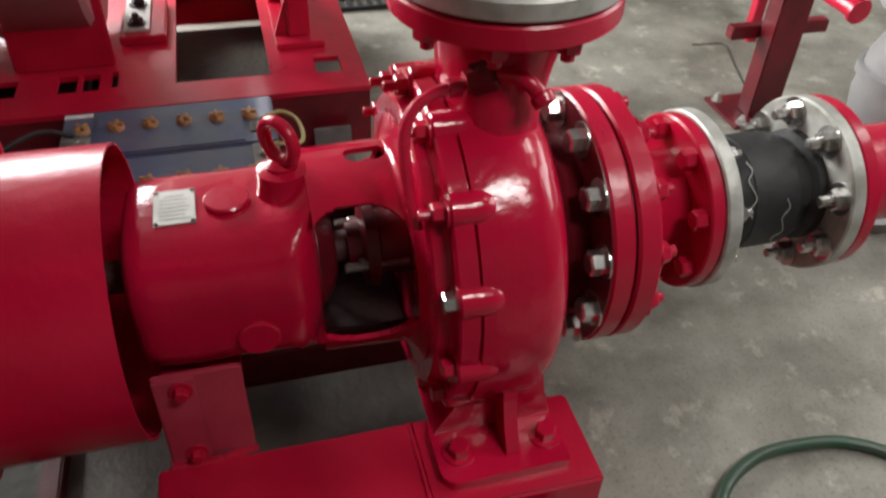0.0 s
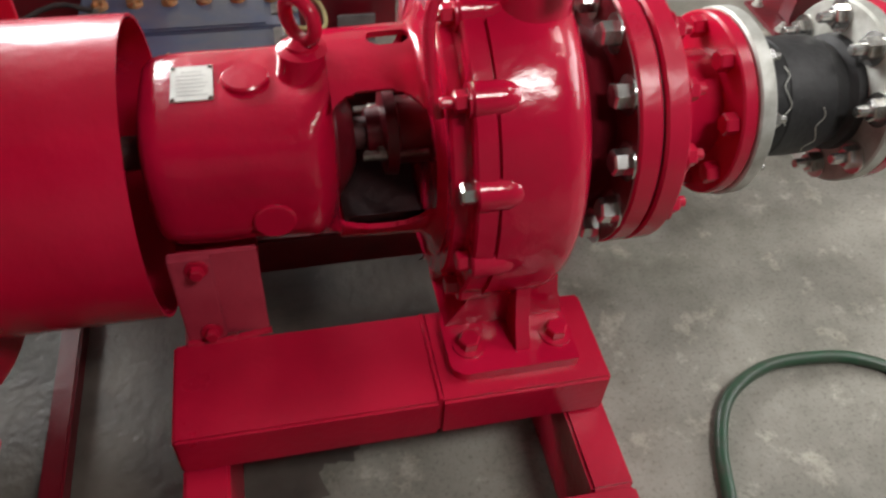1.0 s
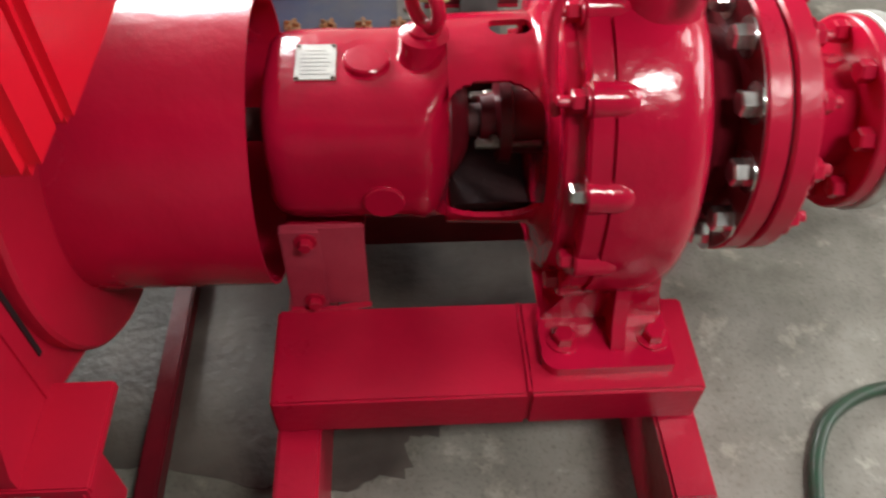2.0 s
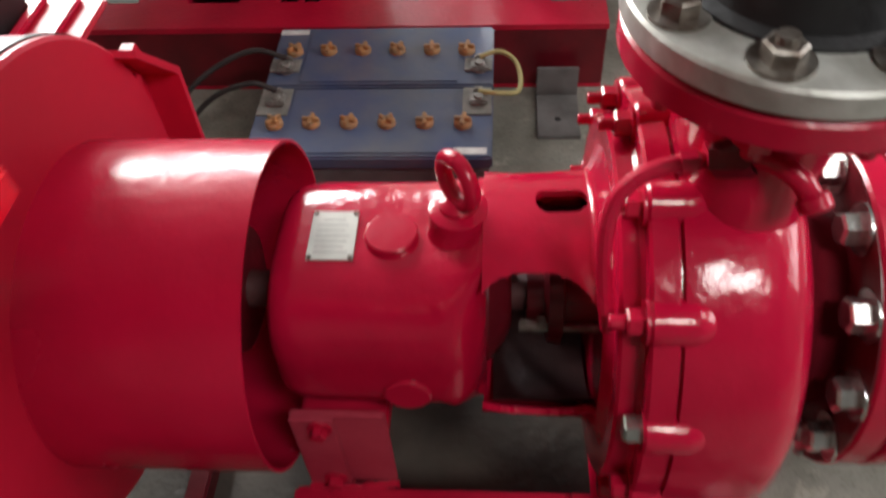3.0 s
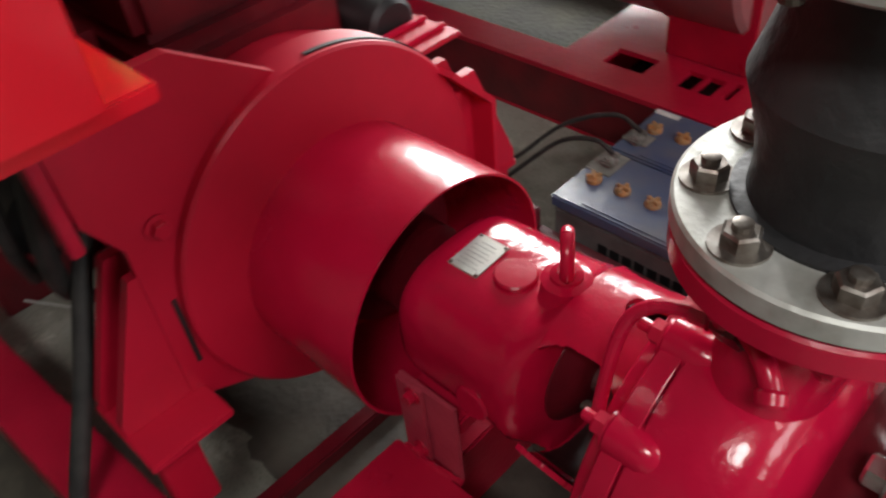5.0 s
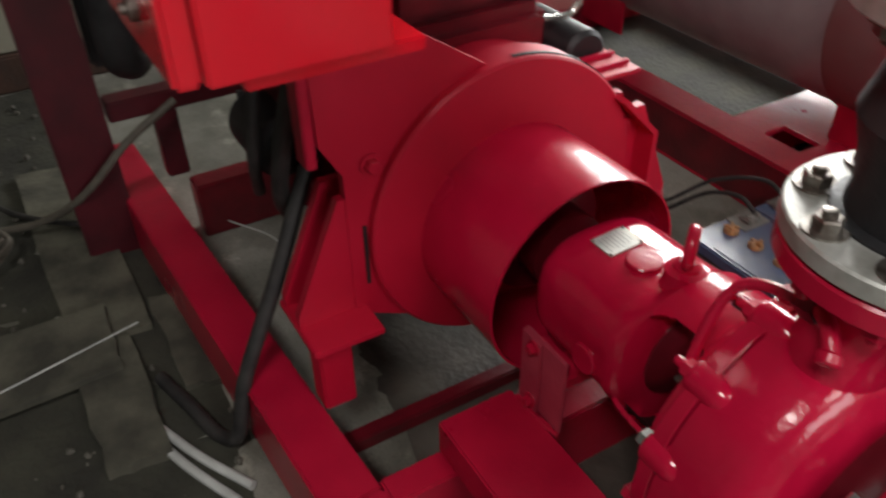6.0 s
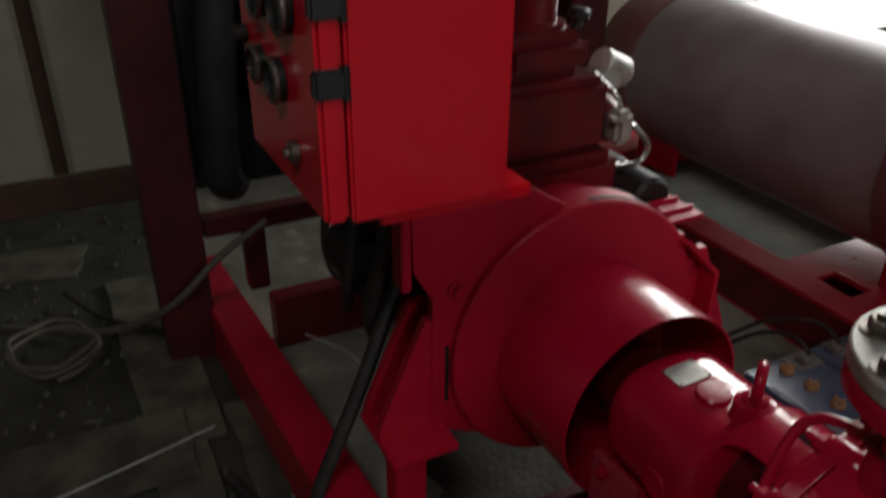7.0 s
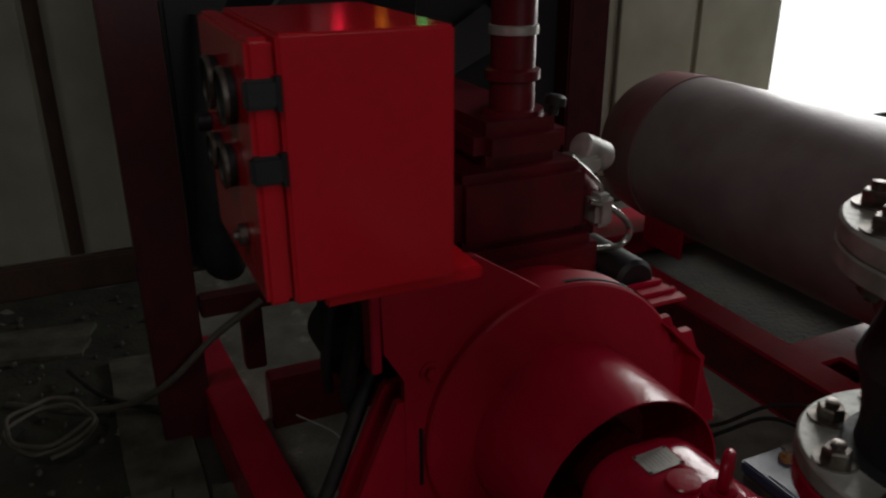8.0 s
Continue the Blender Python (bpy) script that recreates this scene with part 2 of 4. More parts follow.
def add_tube(bm, points, r, seg=12, steps=8):
    path = spline(points, steps) if steps else [Vector(p) for p in points]
    n = Vector((0, 0, 1))
    rings = []
    for i, p in enumerate(path):
        d = (path[min(i + 1, len(path) - 1)] - path[max(i - 1, 0)]).normalized()
        n = n - d * n.dot(d)
        n = n.normalized() if n.length > 1e-4 else d.orthogonal().normalized()
        b = d.cross(n)
        rad = r(i / (len(path) - 1)) if callable(r) else r
        rings.append([p + (n * math.cos(t) + b * math.sin(t)) * rad for t in (2 * math.pi * j / seg for j in range(seg))])
    grid_faces(bm, rings, True, True, True)


def tube(points, r, seg=12, steps=8):
    bm = bmesh.new()
    add_tube(bm, points, r, seg, steps)
    return finish(bm)


def hexbolt(origin, axis, size=0.03, head=0.02, washer=True, stud=0.0, turn=0.0):
    """A hexagon head (with washer and stud end) standing on a surface."""
    bm = bmesh.new()
    z = 0.0
    a, u, v = frame_of(axis)
    if washer:
        add_lathe(bm, origin, axis, [(0, size * 0.84), (0.003, size * 0.84)], 20)
        z = 0.003
    add_lathe(bm, origin, axis, [(z, size * 0.56), (z + head * 0.85, size * 0.56), (z + head, size * 0.48)], 6)
    if turn:
        bmesh.ops.rotate(bm, verts=bm.verts, cent=Vector(origin), matrix=Matrix.Rotation(radians(turn), 3, a))
    if stud:
        add_lathe(bm, origin, axis, [(z + head * 0.9, size * 0.28), (z + head + stud * 0.9, size * 0.28), (z + head + stud, size * 0.22)], 12)
    return finish(bm, angle=25)


# ---- linking ----
BASE = {}


def thing(name, at, label, category, group="", kind=""):
    ob = new(name)
    ob.empty_display_size = 0.1
    ob.location = at
    BASE[ob.name] = Vector(at)
    return tagged(ob, label, category, group, kind)


def part(name, bm, material, parent=None, label=""):
    me = bpy.data.meshes.new(name)
    bm.to_mesh(me)
    bm.free()
    me.materials.append(material)
    ob = new(name, me)
    if parent:
        ob.parent = parent
        ob.matrix_parent_inverse = Matrix.Translation(-BASE.get(parent.name, Vector((0, 0, 0))))
    if label:
        ob["label"] = label
    return ob


def solo(name, bm, material, label, category, group="", kind=""):
    return tagged(part(name, bm, material), label, category, group, kind)


def circle(n, r, start=0.0):
    return [(r * math.cos(radians(start) + 2 * math.pi * i / n), r * math.sin(radians(start) + 2 * math.pi * i / n)) for i in range(n)]


# ---- room ----
FX0, FX1, FY0, FY1, H = -3.3, 4.2, -5.2, 5.2, 3.6


def wall_with_window(name, axis_i, at, thick, lo, hi, win, label):
    """A wall in the plane axis_i = at with one opening (along0, along1, z0, z1)."""
    bm = bmesh.new()
    for a0, a1, z0, z1 in ((lo, win[0], 0, H), (win[1], hi, 0, H), (win[0], win[1], 0, win[2]), (win[0], win[1], win[3], H)):
        p, q = ((at, a0, z0), (at + thick, a1, z1)) if axis_i == 0 else ((a0, at, z0), (a1, at + thick, z1))
        add_box(bm, [min(a, b) for a, b in zip(p, q)], [max(a, b) for a, b in zip(p, q)], 0)
    return solo(name, finish(bm), CREAM if name == "wall_west" else DUN, label, "wall", kind="structure")


solo("floor", box((FX0 - 0.2, FY0 - 0.2, -0.15), (FX1 + 0.2, FY1 + 0.2, 0.0), 0), CONCRETE, "grey worn concrete floor with stains and scuffs", "floor", kind="structure")
solo("ceiling", box((FX0 - 0.2, FY0 - 0.2, H), (FX1 + 0.2, FY1 + 0.2, H + 0.15), 0), CEIL, "plain dark grey ceiling", "ceiling", kind="structure")
wall_west = wall_with_window("wall_west", 0, FX0, -0.15, FY0, FY1, WIN_W, "cream sheet wall with a bright window opening")
wall_with_window("wall_east", 0, FX1, 0.15, FY0, FY1, WIN_E, "dull grey-brown wall with a wide bright opening")
wall_with_window("wall_north", 1, FY1, 0.15, FX0, FX1, WIN_N, "dull grey-brown wall with a high unseen opening added for fill light")
solo("wall_south", box((FX0, FY0 - 0.15, 0), (FX1, FY0, H), 0), DUN, "plain dull grey-brown wall", "wall", kind="structure")
solo("backdrop", box((FX0 - 1.0, WIN_W[0] - 1.5, 0.0), (FX0 - 0.95, WIN_W[1] + 1.5, 4.0), 0), DAY, "plain bright daylight outside the window", "backdrop", kind="structure")
for px, py in PANELS:
    t = thing("ceiling_light", (px, py, H), "white framed ceiling light panel", "ceiling light", "ceiling light panels")
    for sx in (-1, 1):
        part("frame", box((px + sx * 0.60 - 0.02, py - 0.32, H - 0.09), (px + sx * 0.60 + 0.02, py + 0.32, H - 0.001), 0.004), LABEL, t)
        part("frame", box((px - 0.579, py + sx * 0.30 - 0.02, H - 0.09), (px + 0.579, py + sx * 0.30 + 0.02, H - 0.001), 0.004), LABEL, t)
# sheets and seams of the west wall
for y0, y1, px in ((-5.1, -3.12, 0.020), (-3.1, -1.03, 0.016), (-0.93, 0.2, 0.020), (0.23, 1.45, 0.016), (1.60, 1.84, 0.014), (1.86, 2.38, 0.030), (2.42, 2.95, 0.022)):
    part("panel", box((FX0 + 0.001, y0, 0.16), (FX0 + px, y1, H - 0.02), 0.006), CREAM, wall_west)
for y0, y1 in ((-1.03, -0.93), (1.46, 1.59)):
    part("seam", box((FX0 + 0.001, y0 + 0.02, 0.16), (FX0 + 0.008, y1 - 0.02, H - 0.02), 0.002), RUST, wall_west, "rust-stained seam strip")
solo("baseboard", box((FX0 + 0.001, FY0 + 0.01, 0.001), (FX0 + 0.05, FY1 - 0.01, 0.155), 0.01), RUST, "dark dirty kerb along the wall", "baseboard", kind="structure")

# ---- pump set ----
AZ = 0.522  # height of the shaft
RAIL_T, RAIL_B = 0.27, 0.185


def weld_bead(points, r=0.004):
    """A lumpy run of weld."""
    path = spline(points, 14)
    bm = bmesh.new()
    rings = []
    for i, p in enumerate(path):
        d = (path[min(i + 1, len(path) - 1)] - path[max(i - 1, 0)]).normalized()
        a, u, v = frame_of(d)
        k = r * (0.75 + 0.6 * random.random())
        rings.append([p + (u * math.cos(t) + v * math.sin(t)) * k for t in (math.pi / 3 * j for j in range(6))])
    grid_faces(bm, rings, True, True, True)
    return finish(bm)


def pump_base():
    t = thing("pump_base_frame", (-0.3, 0, 0), "red painted welded steel base frame of the pump on the floor", "base frame")
    for y0, y1 in ((-0.317, -0.15), (0.15, 0.317)):
        a = part("rail", box((-0.64, y0, RAIL_B), (-0.263, y1, RAIL_T), 0.004), RED_STEEL, t)
        part("rail", box((-0.2626, y0 - 0.0005, RAIL_B), (0.0, y1 + 0.0005, RAIL_T + 0.001), 0.005), RED_STEEL, t)
        part("weld", weld_bead([(-0.2628, y0 + 0.004, RAIL_T), (-0.263, (y0 + y1) / 2, RAIL_T + 0.001), (-0.2628, y1 - 0.004, RAIL_T)], 0.0038), RED_STEEL, a)
    part("weld", weld_bead([(-0.618, -0.150, RAIL_T), (-0.56, -0.151, RAIL_T), (-0.494, -0.143, RAIL_T)], 0.005), RED_STEEL, t)
    for x in (-0.06, -0.64):
        part("cross_beam", box((x, -0.449, 0.0), (x + 0.066, 0.449, RAIL_B - 0.001), 0.005), RED_STEEL, t)
    part("inner_beam", box((-0.573, 0.05, RAIL_B), (-0.061, 0.149, RAIL_T - 0.004), 0.004), RED_DULL, t, "dark red inner beam")
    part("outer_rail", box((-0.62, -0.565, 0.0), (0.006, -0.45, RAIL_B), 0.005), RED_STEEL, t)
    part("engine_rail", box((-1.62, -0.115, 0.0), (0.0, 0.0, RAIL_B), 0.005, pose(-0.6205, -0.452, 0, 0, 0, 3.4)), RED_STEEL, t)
    # Far rail darker than the near one, taller behind the engine for floor shade.
    part("outer_rail", box((-2.1, 0.45, 0.0), (-0.901, 0.565, RAIL_B), 0.005), MAROON, t, "dark maroon far rail")
    part("outer_rail", box((-0.9, 0.452, 0.0), (0.006, 0.563, 0.135), 0.005), MAROON, t, "dark maroon far rail")
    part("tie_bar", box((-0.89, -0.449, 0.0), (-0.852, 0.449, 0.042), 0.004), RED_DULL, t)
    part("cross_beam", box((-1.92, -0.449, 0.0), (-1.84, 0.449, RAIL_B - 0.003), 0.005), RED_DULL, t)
    return t


pump_base()


def super_ring(x, w, h, e, n=56, z=0.522):
    ring = []
    for j in range(n):
        a = 2 * math.pi * j / n
        c, s = math.cos(a), math.sin(a)
        k = (abs(c) ** e + abs(s) ** e) ** (-1 / e)
        ring.append((x, w * k * c, z + h * k * s))
    return ring


def pump():
    t = thing("end_suction_pump", (-0.3, 0, RAIL_T), "glossy red cast iron end suction pump on a base frame", "pump")
    ax = (1, 0, 0)
    bm = bmesh.new()
    rings = [super_ring(*r) for r in ((-0.623, 0.107, 0.094, 2.7), (-0.620, 0.117, 0.102, 2.8), (-0.613, 0.124, 0.107, 2.9), (-0.600, 0.128, 0.110, 2.95), (-0.58, 0.130, 0.111, 3.0), (-0.55, 0.131, 0.112, 3.0), (-0.50, 0.131, 0.112, 2.95), (-0.45, 0.132, 0.113, 2.9), (-0.425, 0.134, 0.115, 2.85), (-0.41, 0.137, 0.120, 2.8), (-0.398, 0.141, 0.129, 2.45), (-0.388, 0.145, 0.139, 2.2), (-0.380, 0.148, 0.146, 2.05), (-0.374, 0.149, 0.149, 2.0))]
    for ring in rings:
        for j, (x, y, z) in enumerate(ring):
            inset = 0.060 * max(0.0, (x + 0.415) / 0.041) ** 2
            side = min(1.0, max(0.0, (64 - math.degrees(math.atan2(abs(z - AZ), abs(y)))) / 34))
            ring[j] = (x, y - math.copysign(inset * side * side * (3 - 2 * side), y), z)
    grid_faces(bm, rings, True, True, True)
    part("bearing_housing", finish(bm, angle=50), RED_CAST, t)
    part("end_cover", lathe((0, 0, AZ), ax, [(-0.636, 0.045), (-0.632, 0.062), (-0.619, 0.066), (-0.617, 0.066)], 40), RED_CAST, t)
    # lantern: shell with two rounded side windows and a slot on top
    bm = bmesh.new()
    seg, x0, x1, nx = 192, -0.378, -0.238, 56
    xs = [x0 + (x1 - x0) * i / nx for i in range(nx + 1)]
    prof = [(x, 0.1495 + 0.0045 * (x - x0) / (x1 - x0) + 0.055 * max(0, (x + 0.262) / 0.024) ** 2) for x in xs]

    def hole(u, lo, hi, v, vlo, vhi, r):
        if not (lo < u < hi and vlo < v < vhi):
            return False
        du, dv = max(lo + r - u, u - hi + r, 0), max(vlo + r - v, v - vhi + r, 0)
        return du * du + dv * dv < r * r

    def skip(i, j):
        a = (j + 0.5) / seg * 360
        x = (xs[i] + xs[i + 1]) / 2
        for up, low in ((180 - a if a < 270 else 540 - a, -22), (a if a < 180 else a - 360, 12)):
            if hole(x, -0.392, -0.252, math.radians(up) * 0.15, math.radians(low) * 0.15, math.radians(58) * 0.15, 0.060):
                return True
        return hole(x, -0.318, -0.264, math.radians(90 - a) * 0.15, -0.004, 0.026, 0.013)
    rings = []
    for x, r in prof:
        rings.append([(x, r * math.cos(2 * math.pi * j / seg), AZ + r * math.sin(2 * math.pi * j / seg)) for j in range(seg)])
    grid_faces(bm, rings, True, False, False, skip)
    bmesh.ops.delete(bm, geom=[v for v in bm.verts if not v.link_faces], context="VERTS")
    for _ in range(6):
        edge = [v for v in bm.verts if v.is_boundary and -0.377 < v.co.x < -0.24]
        bmesh.ops.smooth_vert(bm, verts=edge, factor=0.5, use_axis_x=True, use_axis_y=True, use_axis_z=True)
    bmesh.ops.recalc_face_normals(bm, faces=bm.faces)
    bmesh.ops.solidify(bm, geom=bm.faces[:], thickness=0.008)
    part("lantern", finish(bm, angle=50), RED_CAST, t)
    # Half shell added so that the lantern's lower inside stays dark.
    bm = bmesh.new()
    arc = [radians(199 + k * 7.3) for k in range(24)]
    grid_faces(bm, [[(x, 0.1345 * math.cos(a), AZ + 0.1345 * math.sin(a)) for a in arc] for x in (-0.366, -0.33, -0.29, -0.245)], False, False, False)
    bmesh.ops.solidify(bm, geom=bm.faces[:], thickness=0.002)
    part("lantern_lining", finish(bm), DARK_BROWN, t, "added dark half shell inside the lantern")
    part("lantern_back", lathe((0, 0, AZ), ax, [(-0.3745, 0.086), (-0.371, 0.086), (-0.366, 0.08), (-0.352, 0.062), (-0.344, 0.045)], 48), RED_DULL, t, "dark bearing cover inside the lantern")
    # The gap's shade at the guard is put into the shaft's colour.
    part("shaft", lathe((0, 0, AZ), ax, [(-0.70, 0.024), (-0.25, 0.024)], 24), DARK_BROWN, t, "dark brown shaft")
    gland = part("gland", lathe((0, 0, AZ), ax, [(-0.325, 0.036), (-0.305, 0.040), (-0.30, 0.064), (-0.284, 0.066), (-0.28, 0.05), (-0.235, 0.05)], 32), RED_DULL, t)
    for y, z in ((0.05, 0.0), (-0.05, 0.0)):
        part("gland_bar", tube([(-0.335, y * 1.1, AZ + z), (-0.24, y * 1.1, AZ + z)], 0.006, 10, 0), OLD_STEEL, gland)
        part("gland_stud", hexbolt((-0.30, y, AZ + z), (-1, 0, 0), 0.02, 0.014, False, 0.02), OLD_STEEL, gland)
    # casing cover and volute
    part("casing_cover", lathe((0, 0, AZ), ax, [(-0.236, 0.05), (-0.240, 0.16), (-0.243, 0.19), (-0.243, 0.216), (-0.240, 0.220), (-0.224, 0.223), (-0.2195, 0.227), (-0.2195, 0.247), (-0.2165, 0.251), (-0.193, 0.2525), (-0.192, 0.2515), (-0.192, 0.12)], 96), RED_CAST, t)
    bm = bmesh.new()
    rings = []
    n = 96
    for x, r in ((-0.1910, 0.225), (-0.1907, 0.2445), (-0.1885, 0.2445), (-0.1873, 0.251), (-0.165, 0.253), (-0.13, 0.253), (-0.105, 0.252), (-0.088, 0.247), (-0.074, 0.237), (-0.062, 0.220), (-0.052, 0.196), (-0.040, 0.164)):
        ring = []
        for j in range(n):
            a = 2 * math.pi * j / n
            grow = 0.016 * (1 - math.cos(a - 2.4)) * 0.5 * min(1, max(0, (r - 0.13) / 0.1))
            ring.append((x, (r + grow) * math.cos(a), AZ + (r + grow) * math.sin(a)))
        rings.append(ring)
    grid_faces(bm, rings, True, True, True)
    part("volute", finish(bm, angle=50), RED_CAST, t)
    part("suction_neck", lathe((0, 0, AZ), ax, [(-0.052, 0.186), (-0.040, 0.162), (-0.028, 0.146), (-0.010, 0.134), (0.0135, 0.130)], 64), RED_DULL, t, "dark red suction neck")
    part("flange_back", lathe((0, 0, AZ), ax, [(0.0118, 0.125), (0.0118, 0.197), (0.0139, 0.197)], 80, False, False), RED_DULL, t, "dark red back of the suction flange")
    # discharge neck, leaning out of the spiral
    bm = bmesh.new()
    rings = []
    for z, xc, rx, ry, e in ((0.70, -0.124, 0.062, 0.116, 2.6), (0.74, -0.123, 0.063, 0.110, 2.5), (0.765, -0.122, 0.065, 0.104, 2.4), (0.79, -0.120, 0.069, 0.099, 2.3), (0.82, -0.116, 0.076, 0.095, 2.2), (0.85, -0.110, 0.086, 0.094, 2.1), (0.872, -0.107, 0.098, 0.099, 2.0), (0.883, -0.107, 0.115, 0.115, 2.0)):
        ring = []
        for j in range(64):
            ca, sa = math.cos(2 * math.pi * j / 64), math.sin(2 * math.pi * j / 64)
            k = (abs(ca) ** e + abs(sa) ** e) ** (-1 / e)
            ring.append((xc + rx * k * ca, ry * k * sa, z))
        rings.append(ring)
    grid_faces(bm, rings, True, True, True)
    part("discharge_neck", finish(bm, angle=60), RED_CAST, t)
    part("discharge_flange", disc((-0.107, 0, 0.882), (0, 0, 1), 0.149, 0.031, 72), RED, t)
    for x, y in circle(8, 0.12, 22.5):
        part("nut", hexbolt((-0.107 + x, y, 0.882), (0, 0, -1), 0.032, 0.02, False, 0.012), RED, t)
    part("suction_flange", disc((0.014, 0, AZ), ax, 0.200, 0.034, 80, 0.004), RED, t)
    for i in range(13):
        a = radians(180 - 17.5 + i * 360 / 13)
        y, z = 0.237 * math.cos(a), AZ + 0.237 * math.sin(a)
        bm = bmesh.new()
        add_lathe(bm, (-0.2205, y, z), ax, [(0, 0.022), (0.003, 0.025), (0.042, 0.0245), (0.055, 0.021), (0.063, 0.014), (0.066, 0.005)], 20)
        boss = part("boss", finish(bm), RED_CAST, t)
        part("bolt", hexbolt((-0.2205, y, z), (-1, 0, 0), 0.026, 0.017, i > 6, 0.016 if i > 6 else 0.0), CHROME if i == 0 else RED, boss, "worn bright bolt head" if i == 0 else "")
    for y, z in circle(12, 0.173, 15):
        part("flange_bolt", hexbolt((0.0117, y, AZ + z), (-1, 0, 0), 0.033, 0.022, True, 0.0, 17.0 * (y * 100 % 7)), CHROME, t, "bright steel bolt head")
    # feet
    for s in (-1, 1):
        ys = sorted((s * 0.165, s * 0.287))
        bm = bmesh.new()
        r = 0.025
        outline = []
        for cx, cy, a0 in ((-0.045 - 0.004, ys[1] - 0.006, 0), (-0.24 + r, ys[1] - r, 90), (-0.24 + r, ys[0] + r, 180), (-0.045 - 0.004, ys[0] + 0.006, 270)):
            rr = r if cx < -0.1 else 0.005
            outline += [(cx + rr * math.cos(radians(a0 + k * 15)), cy + rr * math.sin(radians(a0 + k * 15))) for k in range(7)]
        add_prism(bm, outline, 2, RAIL_T, RAIL_T + 0.018)
        bmesh.ops.bevel(bm, geom=[e for e in bm.edges if e.calc_face_angle(0) > radians(60)], offset=0.004, segments=2, affect="EDGES")
        part("foot", finish(bm), RED_CAST, t)
        bm = bmesh.new()
        rib = [(s * 0.12, 0.42), (s * 0.215, 0.42), (s * 0.222, 0.37), (s * 0.238, 0.325), (s * 0.252, 0.304), (s * 0.258, 0.287), (s * 0.14, 0.287)]
        add_prism(bm, rib, 0, -0.137, -0.116)
        part("rib", finish(bm), RED_CAST, t)
        bm = bmesh.new()
        add_prism(bm, [(-0.235, 0.286), (-0.046, 0.286), (-0.060, 0.34), (-0.075, 0.44), (-0.19, 0.44), (-0.205, 0.34)], 1, *sorted((s * 0.10, s * 0.195)))
        part("web", finish(bm), RED_CAST, t)
        for x in (-0.205, -0.068):
            part("foot_bolt", hexbolt((x, s * 0.235, RAIL_T + 0.018), (0, 0, 1), 0.030, 0.016, True), RED, t)
    # bracket under the bearing housing
    # Front plates carry their pale reflection as a lighter red.
    part("support_plate", box((-0.617, -0.1405, RAIL_T), (-0.497, -0.1325, 0.452), 0.003), RED_SHEEN, t, "support plate with a pale sheen in its colour")
    part("support_plate", box((-0.617, -0.1475, RAIL_T), (-0.560, -0.141, 0.450), 0.003), RED_SHEEN, t, "support plate with a pale sheen in its colour")
    part("support_top", box((-0.613, -0.132, 0.38), (-0.499, 0.13, 0.412), 0.004), RED_STEEL, t)
    part("support_plate", box((-0.615, 0.131, RAIL_T), (-0.494, 0.150, 0.437), 0.002), RED_STEEL, t)
    for z in (0.430, 0.292):
        part("bracket_bolt", hexbolt((-0.580, -0.1475, z), (0, -1, 0), 0.019, 0.012, True), RED_STEEL, t)
    # eye bolt
    bm = bmesh.new()
    add_lathe(bm, (-0.405, 0, 0), (0, 0, 1), [(0.61, 0.052), (0.635, 0.038), (0.655, 0.034), (0.671, 0.034), (0.675, 0.024)], 28)
    part("eye_boss", finish(bm, angle=50), RED_CAST, t)
    ring = [(-0.405 + 0.60 * 0.028 * math.sin(a), -0.80 * 0.028 * math.sin(a), 0.713 + 0.028 * math.cos(a)) for a in (2 * math.pi * i / 32 for i in range(33))]
    eye = part("lifting_eye", tube(ring, 0.0095, 14, 0), RED, t)
    part("collar", lathe((-0.405, 0, 0.672), (0, 0, 1), [(0, 0.022), (0.008, 0.022), (0.014, 0.013)], 24), RED, eye)
    # filler plug and nameplate
    part("plug", lathe((-0.483, -0.010, 0.630), (0, 0, 1), [(0, 0.031), (0.010, 0.0315), (0.0125, 0.029), (0.013, 0.020)], 40), RED, t)
    m = pose(-0.551, -0.010, 0.6345, 3.0, 0, 0)
    plate = part("nameplate", box((-0.027, -0.036, 0), (0.027, 0.036, 0.0025), 0.0006, m), PLATE, t, "small aluminium nameplate")
    for i in range(7):
        w = 0.020 if i else 0.013
        part("print_line", box((-w, 0.022 - i * 0.008, 0.0026), (w - 0.003 * (i % 3), 0.0232 - i * 0.008, 0.0028), 0, m), INK, plate)
    for sx in (-1, 1):
        for sy in (-1, 1):
            part("rivet", lathe(m @ Vector((sx * 0.0235, sy * 0.0325, 0.002)), (0, 0, 1), [(0, 0.0035), (0.0025, 0.002)], 10), OLD_STEEL, plate)
    part("cast_boss", lathe((-0.466, -0.1305, 0.492), (0, -1, 0), [(-0.01, 0.030), (0.004, 0.029), (0.006, 0.026)], 32), RED_CAST, t)
    # small pipe over the casing
    bm = bmesh.new()
    add_tube(bm, [(-0.252, -0.150, 0.655), (-0.258, -0.128, 0.70), (-0.260, -0.108, 0.745), (-0.254, -0.094, 0.777), (-0.236, -0.084, 0.797), (-0.208, -0.077, 0.807), (-0.165, -0.070, 0.811)], 0.008, 12, 8)
    pipe = part("seal_pipe", finish(bm), RED, t)
    part("fitting", hexbolt((-0.198, -0.075, 0.808), (1, 0.1, 0.05), 0.022, 0.018, False, 0.02), RED, pipe)
    part("fitting", hexbolt((-0.176, -0.071, 0.811), (1, 0.1, 0.05), 0.027, 0.020, False, 0.02), RED, pipe)
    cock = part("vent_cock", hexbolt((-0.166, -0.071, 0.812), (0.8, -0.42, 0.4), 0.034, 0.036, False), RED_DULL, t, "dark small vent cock")
